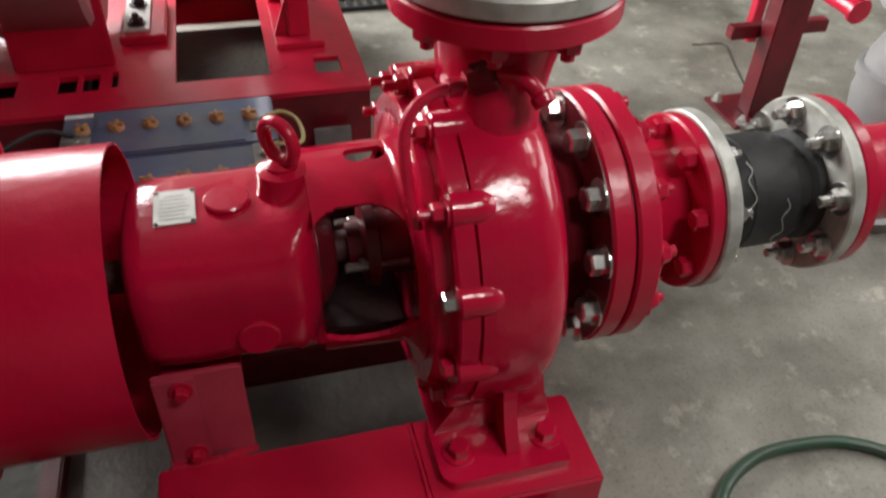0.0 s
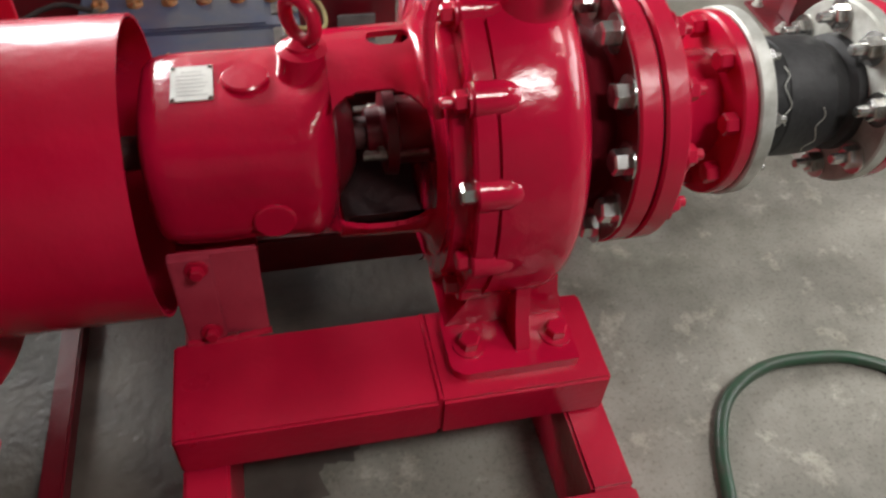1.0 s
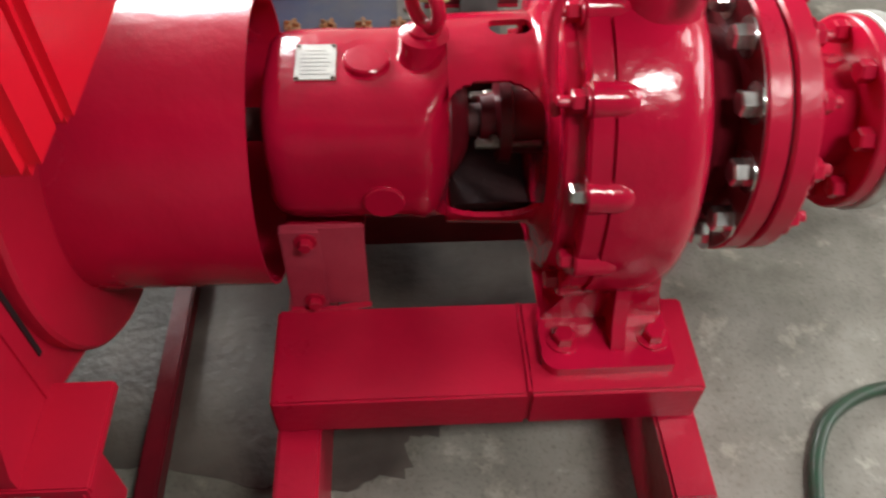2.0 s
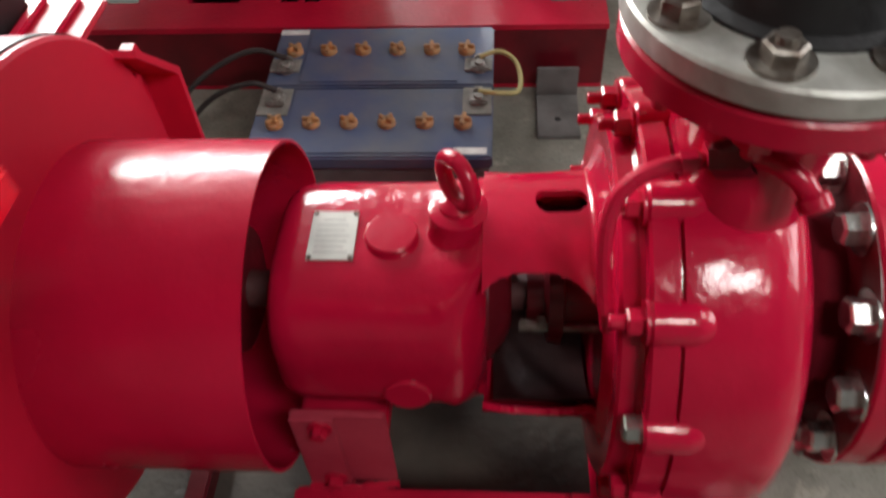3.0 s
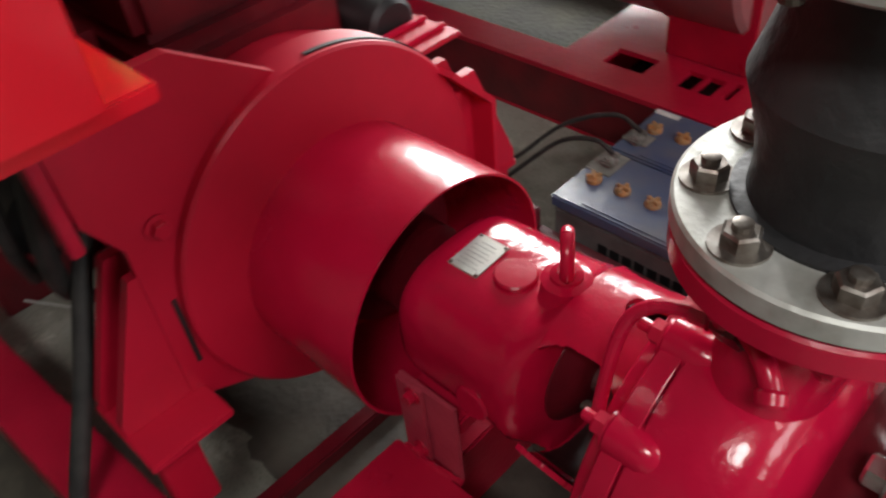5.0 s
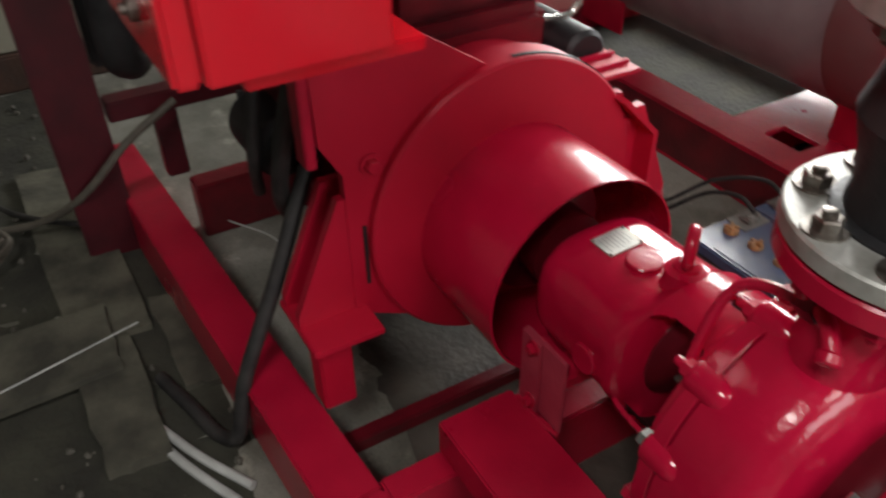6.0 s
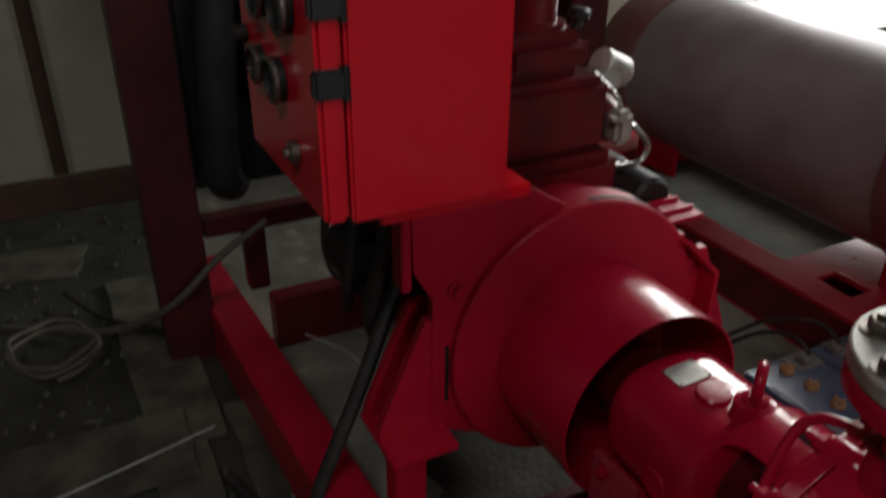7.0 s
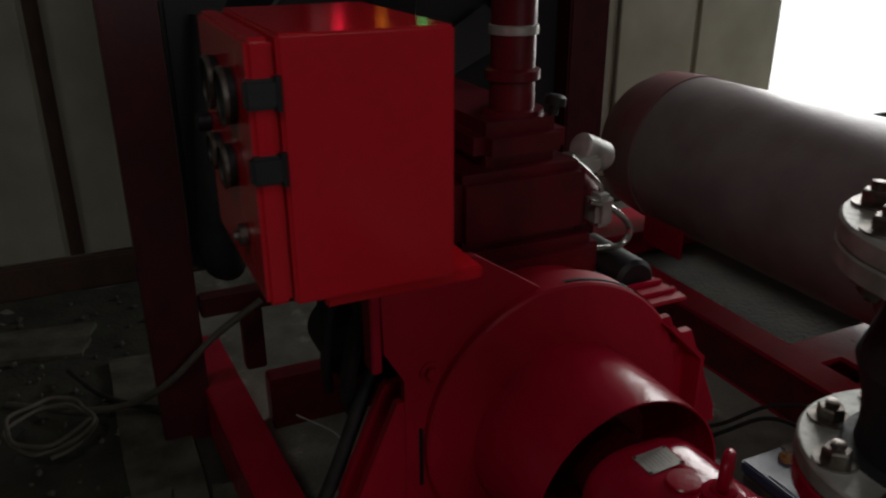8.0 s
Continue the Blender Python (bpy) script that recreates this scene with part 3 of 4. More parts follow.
    part("lever", box((-0.030, -0.006, 0.0), (0.012, 0.006, 0.005), 0.002, pose(-0.150, -0.083, 0.842, 0, 0, 25)), RED_DULL, cock)
    part("stem", lathe((-0.150, -0.083, 0.822), (0, 0, 1), [(0, 0.006), (0.020, 0.006), (0.022, 0.004)], 14), OLD_STEEL, cock)
    part("spout", tube([(-0.140, -0.086, 0.828), (-0.122, -0.099, 0.830), (-0.106, -0.112, 0.825), (-0.094, -0.121, 0.812)], 0.0105, 16, 6), RED, cock)
    part("cap", lathe((-0.095, -0.120, 0.814), (0.35, -0.62, -0.62), [(0, 0.0125), (0.003, 0.0150), (0.013, 0.0150), (0.016, 0.0125)], 24), RED, cock)
    return t


pump()


def pipe_flange(parent, origin, axis, r, thick, material, bolts=0, bolt_r=0.12, start=22.5, studs=0.0, size=0.03, steel=None):
    fl = part("flange", disc(origin, axis, r, thick, 72, 0.003), material, parent)
    a, u, v = frame_of(axis)
    for c, s in circle(bolts, bolt_r, start) if bolts else ():
        p = Vector(origin) + u * c + v * s + a * thick
        part("bolt", hexbolt(p, axis, size, 0.015, True, studs, random.uniform(0, 60)), steel or CHROME, fl)
    return fl


def suction_line():
    red = thing("suction_reducer", (0.15, 0, 0.3), "red painted flanged reducer bolted to the pump", "pipe reducer")
    ax = (1, 0, 0)
    part("gasket", disc((0.048, 0, AZ), ax, 0.192, 0.004, 64, 0.0), BLACK, red)
    part("flange", disc((0.052, 0, AZ), ax, 0.200, 0.036, 80, 0.004), RED, red)
    for y, z in circle(12, 0.173, 15):
        part("nut", hexbolt((0.088, y, AZ + z), ax, 0.03, 0.018, True, 0.012), RED, red)
    part("cone", lathe((0, 0, AZ), ax, [(0.088, 0.128), (0.10, 0.116), (0.17, 0.086), (0.20, 0.086)], 48), RED, red)
    part("flange", disc((0.198, 0, AZ), ax, 0.143, 0.024, 64), RED, red)
    for y, z in circle(8, 0.12, 22.5):
        part("bolt", hexbolt((0.198, y, AZ + z), (-1, 0, 0), 0.03, 0.02, False), RED, red)
    j = thing("suction_rubber_joint", (0.33, 0, 0.35), "black rubber expansion joint with galvanised flanges", "expansion joint")
    pipe_flange(j, (0.2225, 0, AZ), ax, 0.147, 0.026, ZINC, 8, 0.12, 22.5, 0.012, 0.024)
    bel = part("bellows", lathe((0, 0, AZ), ax, [(0.248, 0.086), (0.258, 0.094), (0.268, 0.092), (0.276, 0.083), (0.290, 0.088), (0.305, 0.0925), (0.307, 0.0945), (0.345, 0.096), (0.383, 0.0945), (0.385, 0.0925), (0.400, 0.088), (0.412, 0.083), (0.422, 0.092), (0.436, 0.094)], 64), RUBBER, j)
    for ph, x in ((2.0, 0.30), (2.7, 0.36)):
        part("torn_cord", tube([(x + 0.006 * math.sin(2.1 * k), 0.0955 * math.cos(ph + k * 0.16), AZ + 0.0955 * math.sin(ph + k * 0.16)) for k in range(7)], 0.0009, 6, 4), ZINC, bel, "pale torn cord")
    pipe_flange(j, (0.462, 0, AZ), (-1, 0, 0), 0.147, 0.026, ZINC, 8, 0.12, 22.5, 0.022, 0.032)
    p = thing("suction_pipe", (0.8, 0, 0.3), "red painted steel suction pipe", "pipe")
    part("flange", disc((0.463, 0, AZ), ax, 0.145, 0.026, 64), RED, p)
    part("pipe", lathe((0, 0, AZ), ax, [(0.489, 0.084), (2.2, 0.084)], 48), RED, p)
    part("leg", box((1.5, -0.04, 0.0), (1.56, 0.04, AZ - 0.08), 0.004), RED_STEEL, p)


suction_line()


def discharge_line():
    up = (0, 0, 1)
    x = -0.107
    j = thing("discharge_rubber_joint", (x, 0, 0.914), "black rubber expansion joint with grey galvanised flanges", "expansion joint")
    part("gasket", disc((x, 0, 0.9135), up, 0.140, 0.004, 64, 0.0), BLACK, j)
    pipe_flange(j, (x, 0, 0.9175), up, 0.151, 0.026, ZINC, 8, 0.12, 22.5, 0.007, 0.031, OLD_STEEL)
    part("bellows", lathe((x, 0, 0), up, [(0.943, 0.102), (0.947, 0.102), (0.950, 0.089), (0.975, 0.087), (0.995, 0.089), (1.015, 0.092), (1.035, 0.098), (1.06, 0.106), (1.085, 0.098), (1.11, 0.091), (1.14, 0.087), (1.166, 0.089), (1.170, 0.102), (1.175, 0.102)], 64), RUBBER, j)
    pipe_flange(j, (x, 0, 1.201), (0, 0, -1), 0.151, 0.026, ZINC, 8, 0.12, 22.5, 0.007, 0.031, OLD_STEEL)
    p = thing("discharge_pipe", (x, 0, 1.2015), "red painted riser pipe with a galvanised flange", "pipe")
    pipe_flange(p, (x, 0, 1.2015), up, 0.151, 0.026, ZINC, 8, 0.12, 22.5, 0.010, 0.031, OLD_STEEL)
    part("pipe", lathe((x, 0, 0), up, [(1.228, 0.084), (3.59, 0.084)], 48), RED, p)


discharge_line()


def coupling_guard():
    t = thing("coupling_guard", (-0.73, 0, 0.3), "red sheet steel cylindrical coupling guard", "coupling guard")
    bm = bmesh.new()
    add_lathe(bm, (0, 0, AZ - 0.031), (1, 0, 0), [(-0.8765, 0.213), (-0.628, 0.213)], 96, False, False)
    bmesh.ops.recalc_face_normals(bm, faces=bm.faces)
    bmesh.ops.solidify(bm, geom=bm.faces[:], thickness=0.004)
    part("shell", finish(bm), RED, t)
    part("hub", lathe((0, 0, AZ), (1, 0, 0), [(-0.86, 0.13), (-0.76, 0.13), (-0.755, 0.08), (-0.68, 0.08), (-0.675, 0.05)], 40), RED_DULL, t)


coupling_guard()


# ---- engine ----
def engine():
    t = thing("diesel_engine", (-1.35, 0, RAIL_B), "red painted diesel engine driving the pump", "engine")
    ax = (1, 0, 0)
    part("flywheel_housing", lathe((0, 0, AZ), ax, [(-1.04, 0.294), (-0.958, 0.294), (-0.956, 0.316), (-0.884, 0.316), (-0.879, 0.311), (-0.8775, 0.29), (-0.8765, 0.21)], 96), RED_SATIN, t)
    # Black arc stands for the shadow line in the gap behind the rim.
    arc = [radians(-12 + k * 3.4) for k in range(31)]
    bm = bmesh.new()
    grid_faces(bm, [[(x, r * math.cos(k), AZ + r * math.sin(k)) for k in arc] for x, r in ((-0.9015, 0.3162), (-0.901, 0.319), (-0.893, 0.319), (-0.8925, 0.3162))], False)
    part("rim_shadow", finish(bm), BLACK, t, "black strip for the shadow line behind the housing rim")
    part("mount_plate", prism([(-0.355, 0.365), (-0.355, 0.69), (-0.395, 0.76), (-0.40, 0.93), (-0.20, 0.93), (0.0, 0.80), (0.26, 0.70), (0.36, 0.60), (0.36, 0.365), (0.20, 0.29), (-0.20, 0.29)], 0, -0.925, -0.902), RED_SATIN, t)
    part("slot", box((-0.9017, -0.326, 0.43), (-0.8992, -0.318, 0.57), 0), BLACK, t, "dark narrow slot")
    for s in (-1, 1):
        for x in (-0.925, -1.0):
            part("gusset", prism([(s * 0.33, 0.376), (s * 0.475, 0.376), (s * 0.475, 0.40), (s * 0.37, 0.64), (s * 0.33, 0.64)], 0, x, x + 0.02, 0.002), RED_SATIN, t)
        ys = sorted((s * 0.33, s * 0.48))
        part("foot", box((-1.01, ys[0], 0.358), (-0.822 if s < 0 else -0.902, ys[1], 0.3755), 0.003), RED_SATIN, t)
        part("leg", box((-0.905 if s < 0 else -0.99, s * 0.43 - 0.035 + (0.06 if s > 0 else 0), RAIL_B), (-0.845 if s < 0 else -0.93, s * 0.43 + 0.035 + (0.02 if s > 0 else 0), 0.358), 0.004), RED_SATIN, t)
        part("bolt", hexbolt((-0.90, s * 0.30, 0.70 if s < 0 else 0.62), ax, 0.026, 0.014, True), RED_SATIN, t)
    # rim of bolts
    for i in range(16):
        a = radians(i * 22.5 + 11)
        part("bolt", hexbolt((-0.955, 0.288 * math.cos(a), AZ + 0.288 * math.sin(a)), (-1, 0, 0), 0.02, 0.012, False), RED_SATIN, t)
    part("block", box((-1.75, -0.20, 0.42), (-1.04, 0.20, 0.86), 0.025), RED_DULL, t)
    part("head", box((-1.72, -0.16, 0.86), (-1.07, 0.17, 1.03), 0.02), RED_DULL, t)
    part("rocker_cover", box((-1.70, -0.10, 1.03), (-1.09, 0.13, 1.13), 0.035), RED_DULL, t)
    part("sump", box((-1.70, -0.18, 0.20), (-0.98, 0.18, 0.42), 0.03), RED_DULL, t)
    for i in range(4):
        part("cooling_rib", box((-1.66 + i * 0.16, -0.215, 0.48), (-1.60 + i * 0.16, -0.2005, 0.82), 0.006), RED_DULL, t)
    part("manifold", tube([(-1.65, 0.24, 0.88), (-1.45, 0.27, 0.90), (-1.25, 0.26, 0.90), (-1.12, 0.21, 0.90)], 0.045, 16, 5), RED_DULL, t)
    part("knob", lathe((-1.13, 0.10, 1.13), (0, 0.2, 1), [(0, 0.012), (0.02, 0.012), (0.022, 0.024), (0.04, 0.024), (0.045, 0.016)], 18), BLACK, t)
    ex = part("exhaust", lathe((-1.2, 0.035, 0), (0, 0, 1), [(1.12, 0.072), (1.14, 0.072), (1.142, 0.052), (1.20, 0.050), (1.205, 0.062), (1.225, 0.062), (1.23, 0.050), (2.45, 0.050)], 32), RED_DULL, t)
    part("clamp", lathe((-1.2, 0.035, 0), (0, 0, 1), [(1.30, 0.051), (1.302, 0.055), (1.32, 0.055), (1.322, 0.051)], 32, False, False), ZINC, ex)
    # oil filter, fuel pipes and louvred guard
    part("oil_filter", lathe((-1.17, 0.205, 1.035), (-0.15, 0.9, -0.42), [(0, 0.030), (0.004, 0.036), (0.02, 0.037), (0.085, 0.037), (0.098, 0.028), (0.104, 0.01)], 28), ZINC, t, "bright metal filter canister")
    part("filter_bracket", box((-1.20, 0.16, 0.98), (-1.12, 0.24, 1.02), 0.008), ZINC, t)
    part("fuel_pipe", tube([(-1.08, 0.18, 0.93), (-1.08, 0.25, 0.90), (-1.08, 0.298, 0.855), (-1.08, 0.300, 0.825), (-1.08, 0.27, 0.805), (-1.08, 0.20, 0.81)], 0.008, 10, 8), CHROME, t, "bright looped fuel pipe")
    part("fuel_pipe", tube([(-1.12, 0.15, 1.03), (-1.10, 0.19, 0.99), (-1.11, 0.23, 0.95), (-1.09, 0.22, 0.92)], 0.006, 10, 6), CHROME, t)
    part("fuel_pump", box((-1.16, 0.20, 0.86), (-1.07, 0.25, 0.94), 0.012), ZINC, t)
    part("starter", lathe((-1.22, 0.28, 0.735), ax, [(0, 0.04), (0.01, 0.055), (0.2, 0.055), (0.21, 0.045)], 28), BLACK, t)
    tray = part("louvre_plate", box((-1.06, 0.20, 0.722), (-0.905, 0.345, 0.732), 0.003), RED_SATIN, t)
    for k in range(3):
        part("ridge", box((-1.05 + k * 0.05, 0.205, 0.7325), (-1.036 + k * 0.05, 0.340, 0.741), 0.003), RED, tray)
    part("folded_edge", prism([(0.262, 0.703), (0.363, 0.602), (0.363, 0.40), (0.352, 0.40), (0.352, 0.597), (0.252, 0.697)], 0, -0.9015, -0.846, 0.002), RED_SATIN, t)
    part("hose", tube([(-1.10, -0.24, 0.86), (-1.08, -0.30, 0.74), (-1.06, -0.38, 0.60), (-1.03, -0.47, 0.42), (-1.0, -0.585, 0.205), (-0.995, -0.625, 0.06), (-1.05, -0.66, 0.019), (-1.16, -0.69, 0.019), (-1.30, -0.73, 0.019)], 0.017, 14, 8), CABLE, t, "thick black drain hose")
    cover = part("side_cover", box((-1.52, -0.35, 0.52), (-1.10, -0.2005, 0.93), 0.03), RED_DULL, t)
    for k in range(5):
        part("cover_bolt", hexbolt((-1.48 + k * 0.085, -0.3505, 0.89), (0, -1, 0), 0.02, 0.012, False), OLD_STEEL, cover)
    part("air_filter", lathe((-1.52, -0.33, 1.02), ax, [(0, 0.07), (0.01, 0.085), (0.26, 0.085), (0.27, 0.07), (0.30, 0.05)], 32), BLACK, t, "black air filter canister")
    alt = part("alternator", lathe((-1.34, -0.365, 0.62), ax, [(0, 0.05), (0.01, 0.072), (0.16, 0.072), (0.17, 0.05), (0.20, 0.03)], 32), BLACK, t, "dusty black alternator")
    part("pulley", lathe((-1.38, -0.365, 0.62), ax, [(0, 0.04), (0.006, 0.045), (0.015, 0.035), (0.024, 0.045), (0.03, 0.04)], 28), BLACK, alt)
    part("side_hose", tube([(-1.10, -0.28, 0.95), (-1.04, -0.36, 0.88), (-1.03, -0.41, 0.74), (-1.08, -0.42, 0.58), (-1.16, -0.38, 0.46)], 0.018, 12, 8), CABLE, t)
    part("side_hose", tube([(-1.20, -0.34, 0.98), (-1.12, -0.42, 0.84), (-1.12, -0.45, 0.66), (-1.20, -0.43, 0.52)], 0.013, 12, 8), CABLE, t)
    part("bottom_hose", tube([(-1.86, -0.26, 0.44), (-1.84, -0.27, 0.33), (-1.80, -0.25, 0.25), (-1.74, -0.20, 0.27)], 0.014, 12, 8), CABLE, t)


engine()


def control_box():
    t = thing("engine_control_box", (-0.76, -0.5, 1.02), "red enamelled steel engine control box with black hinges", "control box")
    part("body", box((-0.93, -0.628, 1.060), (-0.576, -0.400, 1.405), 0.004), RED_BOX, t)
    door = part("door", box((-0.93, -0.664, 1.063), (-0.578, -0.631, 1.402), 0.006), RED_BOX, t)
    part("shelf", box((-0.95, -0.582, 1.038), (-0.596, -0.345, 1.058), 0.003), RED_BOX, t)
    part("stay", box((-0.95, -0.42, 0.72), (-0.90, -0.40, 1.0375), 0.003), RED_STEEL, t)
    part("stay", box((-0.95, -0.56, 1.005), (-0.90, -0.40, 1.0372), 0.003), RED_STEEL, t)
    for z in (1.246, 1.338):
        h = part("hinge", box((-0.588, -0.670, z - 0.018), (-0.5705, -0.624, z + 0.018), 0.004), BLACK, t, "black plastic hinge")
        part("pin", lathe((-0.574, -0.6295, z - 0.021), (0, 0, 1), [(0, 0.005), (0.042, 0.005)], 12), BLACK, h)
    for x, z, r in ((-0.68, 1.32, 0.036), (-0.79, 1.32, 0.036), (-0.73, 1.215, 0.030), (-0.82, 1.215, 0.026)):
        g = part("gauge", lathe((x, -0.665, z), (0, -1, 0), [(0, r), (0.010, r), (0.014, r - 0.005), (0.010, r - 0.008)], 28), BLACK, door, "round black gauge")
        part("bezel", lathe((x, -0.6665, z), (0, -1, 0), [(0.009, r + 0.002), (0.014, r + 0.002), (0.016, r - 0.003)], 28, False, False), OLD_STEEL, g)
    part("key_switch", lathe((-0.68, -0.665, 1.13), (0, -1, 0), [(0, 0.016), (0.010, 0.016), (0.012, 0.007), (0.018, 0.007)], 20), OLD_STEEL, door)
    part("latch", lathe((-0.90, -0.665, 1.24), (0, -1, 0), [(0, 0.014), (0.02, 0.014), (0.022, 0.01)], 20), BLACK, door)
    for k in range(2):
        part("cable_gland", lathe((-0.80 - k * 0.06, -0.50, 1.0375), (0, 0, -1), [(0, 0.016), (0.012, 0.016), (0.013, 0.012), (0.028, 0.011)], 20), BLACK, t, "black cable gland")


control_box()


def radiator():
    t = thing("radiator_frame", (-1.95, 0, 0), "dark red steel radiator frame with black core", "radiator")
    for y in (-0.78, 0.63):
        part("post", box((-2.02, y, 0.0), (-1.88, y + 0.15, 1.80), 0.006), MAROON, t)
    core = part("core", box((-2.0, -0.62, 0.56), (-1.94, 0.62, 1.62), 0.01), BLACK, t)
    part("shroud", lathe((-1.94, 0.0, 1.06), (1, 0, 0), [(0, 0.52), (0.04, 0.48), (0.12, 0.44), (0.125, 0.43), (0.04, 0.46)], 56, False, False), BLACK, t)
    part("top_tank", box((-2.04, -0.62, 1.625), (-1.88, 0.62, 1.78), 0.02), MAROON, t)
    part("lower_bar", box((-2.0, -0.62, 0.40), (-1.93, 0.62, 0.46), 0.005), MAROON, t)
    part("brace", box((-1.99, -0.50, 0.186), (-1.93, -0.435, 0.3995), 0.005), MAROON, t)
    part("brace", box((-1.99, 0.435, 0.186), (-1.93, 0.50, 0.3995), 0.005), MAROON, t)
    part("radiator_hose", tube([(-1.88, -0.50, 1.3), (-1.85, -0.53, 1.0), (-1.85, -0.55, 0.75), (-1.87, -0.55, 0.62), (-1.93, -0.52, 0.57)], 0.055, 18, 8), RUBBER, t, "thick black radiator hose")
    for i in range(6):
        part("fan_blade", prism([(-0.05, 0.0), (0.05, 0.0), (0.08, 0.34), (-0.06, 0.34)], 1, -0.004, 0.004, 0), BLACK, t).matrix_basis = pose(-1.84, 0, 1.06, i * 60, 0, 0) @ pose(0, 0, 0.05, 0, 0, 55)


radiator()


def alarm_panel():
    t = thing("alarm_lamp_panel", (-1.86, 0.03, 1.5), "red alarm panel with lit red, amber and green lamps", "lamp panel")
    part("case", box((-1.8795, -0.25, 1.50), (-1.80, 0.18, 1.62), 0.004), RED_BOX, t)
    for y, m, w in ((-0.175, LAMP_RED, "lit red lamp"), (-0.05, LAMP_AMBER, "lit amber lamp"), (0.075, LAMP_GREEN, "lit green lamp")):
        part("lamp", lathe((-1.80, y, 1.568), (1, 0, 0), [(0, 0.016), (0.012, 0.016), (0.022, 0.010)], 20), m, t, w)


alarm_panel()


# ---- batteries ----
def battery(y0, y1, caps_y, term_y, label_at):
    t = thing("truck_battery", (-0.637, (y0 + y1) / 2, 0), "dusty blue lead-acid truck battery with orange caps on the floor", "battery", "batteries beside the pump")
    case = part("case", box((-0.895, y0 + 0.003, 0.0), (-0.380, y1 - 0.003, 0.165), 0.008), GREY_CASE, t)
    lid = part("lid", box((-0.902, y0, 0.1655), (-0.373, y1, 0.200), 0.005), BLUE, t, "dusty blue lid")
    part("rim", box((-0.82, y0 + 0.012, 0.2005), (-0.455, y1 - 0.012, 0.2035), 0.002), BLUE, lid)
    for x0, x1 in ((-0.899, -0.828), (-0.440, -0.376)):
        part("end_pad", box((x0, y0 + 0.05 if caps_y > 0.8 else y0 + 0.135, 0.2005), (x1, y1 - 0.135 if caps_y > 0.8 else y1 - 0.006, 0.2045), 0.002), DUST, lid, "dusty grey end of the lid")
    for i in range(6):
        x = -0.85 + i * 0.0826
        bm = bmesh.new()
        add_lathe(bm, (x, caps_y, 0.2005), (0, 0, 1), [(0, 0.0195), (0.010, 0.0195), (0.013, 0.016)], 22)
        for k in range(2):
            add_box(bm, (-0.019, -0.0045, 0.0), (0.019, 0.0045, 0.009), 0.002, pose(x, caps_y, 0.2125, 0, 0, 45 + 90 * k + (i * 37 % 50)))
        part("cap", finish(bm), CAP, t)
    for x in (-0.858, -0.405):
        term = part("terminal", lathe((x, term_y, 0.2005), (0, 0, 1), [(0, 0.016), (0.004, 0.014), (0.022, 0.011), (0.024, 0.009)], 18), LEAD, t)
        bm = bmesh.new()
        add_box(bm, (x - 0.020, term_y - 0.019, 0.205), (x + 0.020, term_y + 0.019, 0.219), 0.004)
        add_box(bm, (x - 0.012, term_y + 0.017, 0.206), (x + 0.012, term_y + 0.034, 0.224), 0.004)
        part("clamp", finish(bm), LEAD, term)
    part("sticker", box((label_at - 0.035, y0 + 0.010, 0.2003) if caps_y < 0.8 else (label_at - 0.035, y1 - 0.03, 0.2003), (label_at + 0.035, y0 + 0.030, 0.2010) if caps_y < 0.8 else (label_at + 0.035, y1 - 0.01, 0.2010), 0), LABEL, t, "small white sticker")
    if caps_y < 0.8:
        for k in range(7):
            part("print_bar", box((-0.76 + k * 0.034, y0 + 0.0015, 0.075), (-0.735 + k * 0.034, y0 + 0.004, 0.115), 0), BLACK, case)
    return t


battery(0.600, 0.835, 0.705, 0.778, -0.42)
battery(0.843, 1.078, 0.972, 0.900, -0.865)
solo("battery_link_cable", tube([(-0.405, 0.918, 0.224), (-0.36, 0.925, 0.232), (-0.325, 0.90, 0.225), (-0.312, 0.85, 0.215), (-0.320, 0.805, 0.210), (-0.36, 0.785, 0.222), (-0.405, 0.790, 0.224)], 0.0055, 10, 8), YELLOW, "yellow jumper cable between the two batteries", "cable")
solo("battery_cable", tube([(-0.858, 0.795, 0.226), (-0.92, 0.80, 0.24), (-1.02, 0.79, 0.20), (-1.12, 0.74, 0.10), (-1.2, 0.62, 0.02), (-1.2, 0.50, 0.19), (-1.2, 0.34, 0.5)], 0.0065, 10, 8), CABLE, "black starter cable clamped to a battery", "cable")
solo("battery_cable", tube([(-0.858, 0.918, 0.226), (-0.95, 0.93, 0.235), (-1.08, 0.88, 0.18), (-1.2, 0.80, 0.06), (-1.32, 0.66, 0.02), (-1.32, 0.5, 0.19)], 0.0065, 10, 8), CABLE, "black starter cable clamped to a battery", "cable")


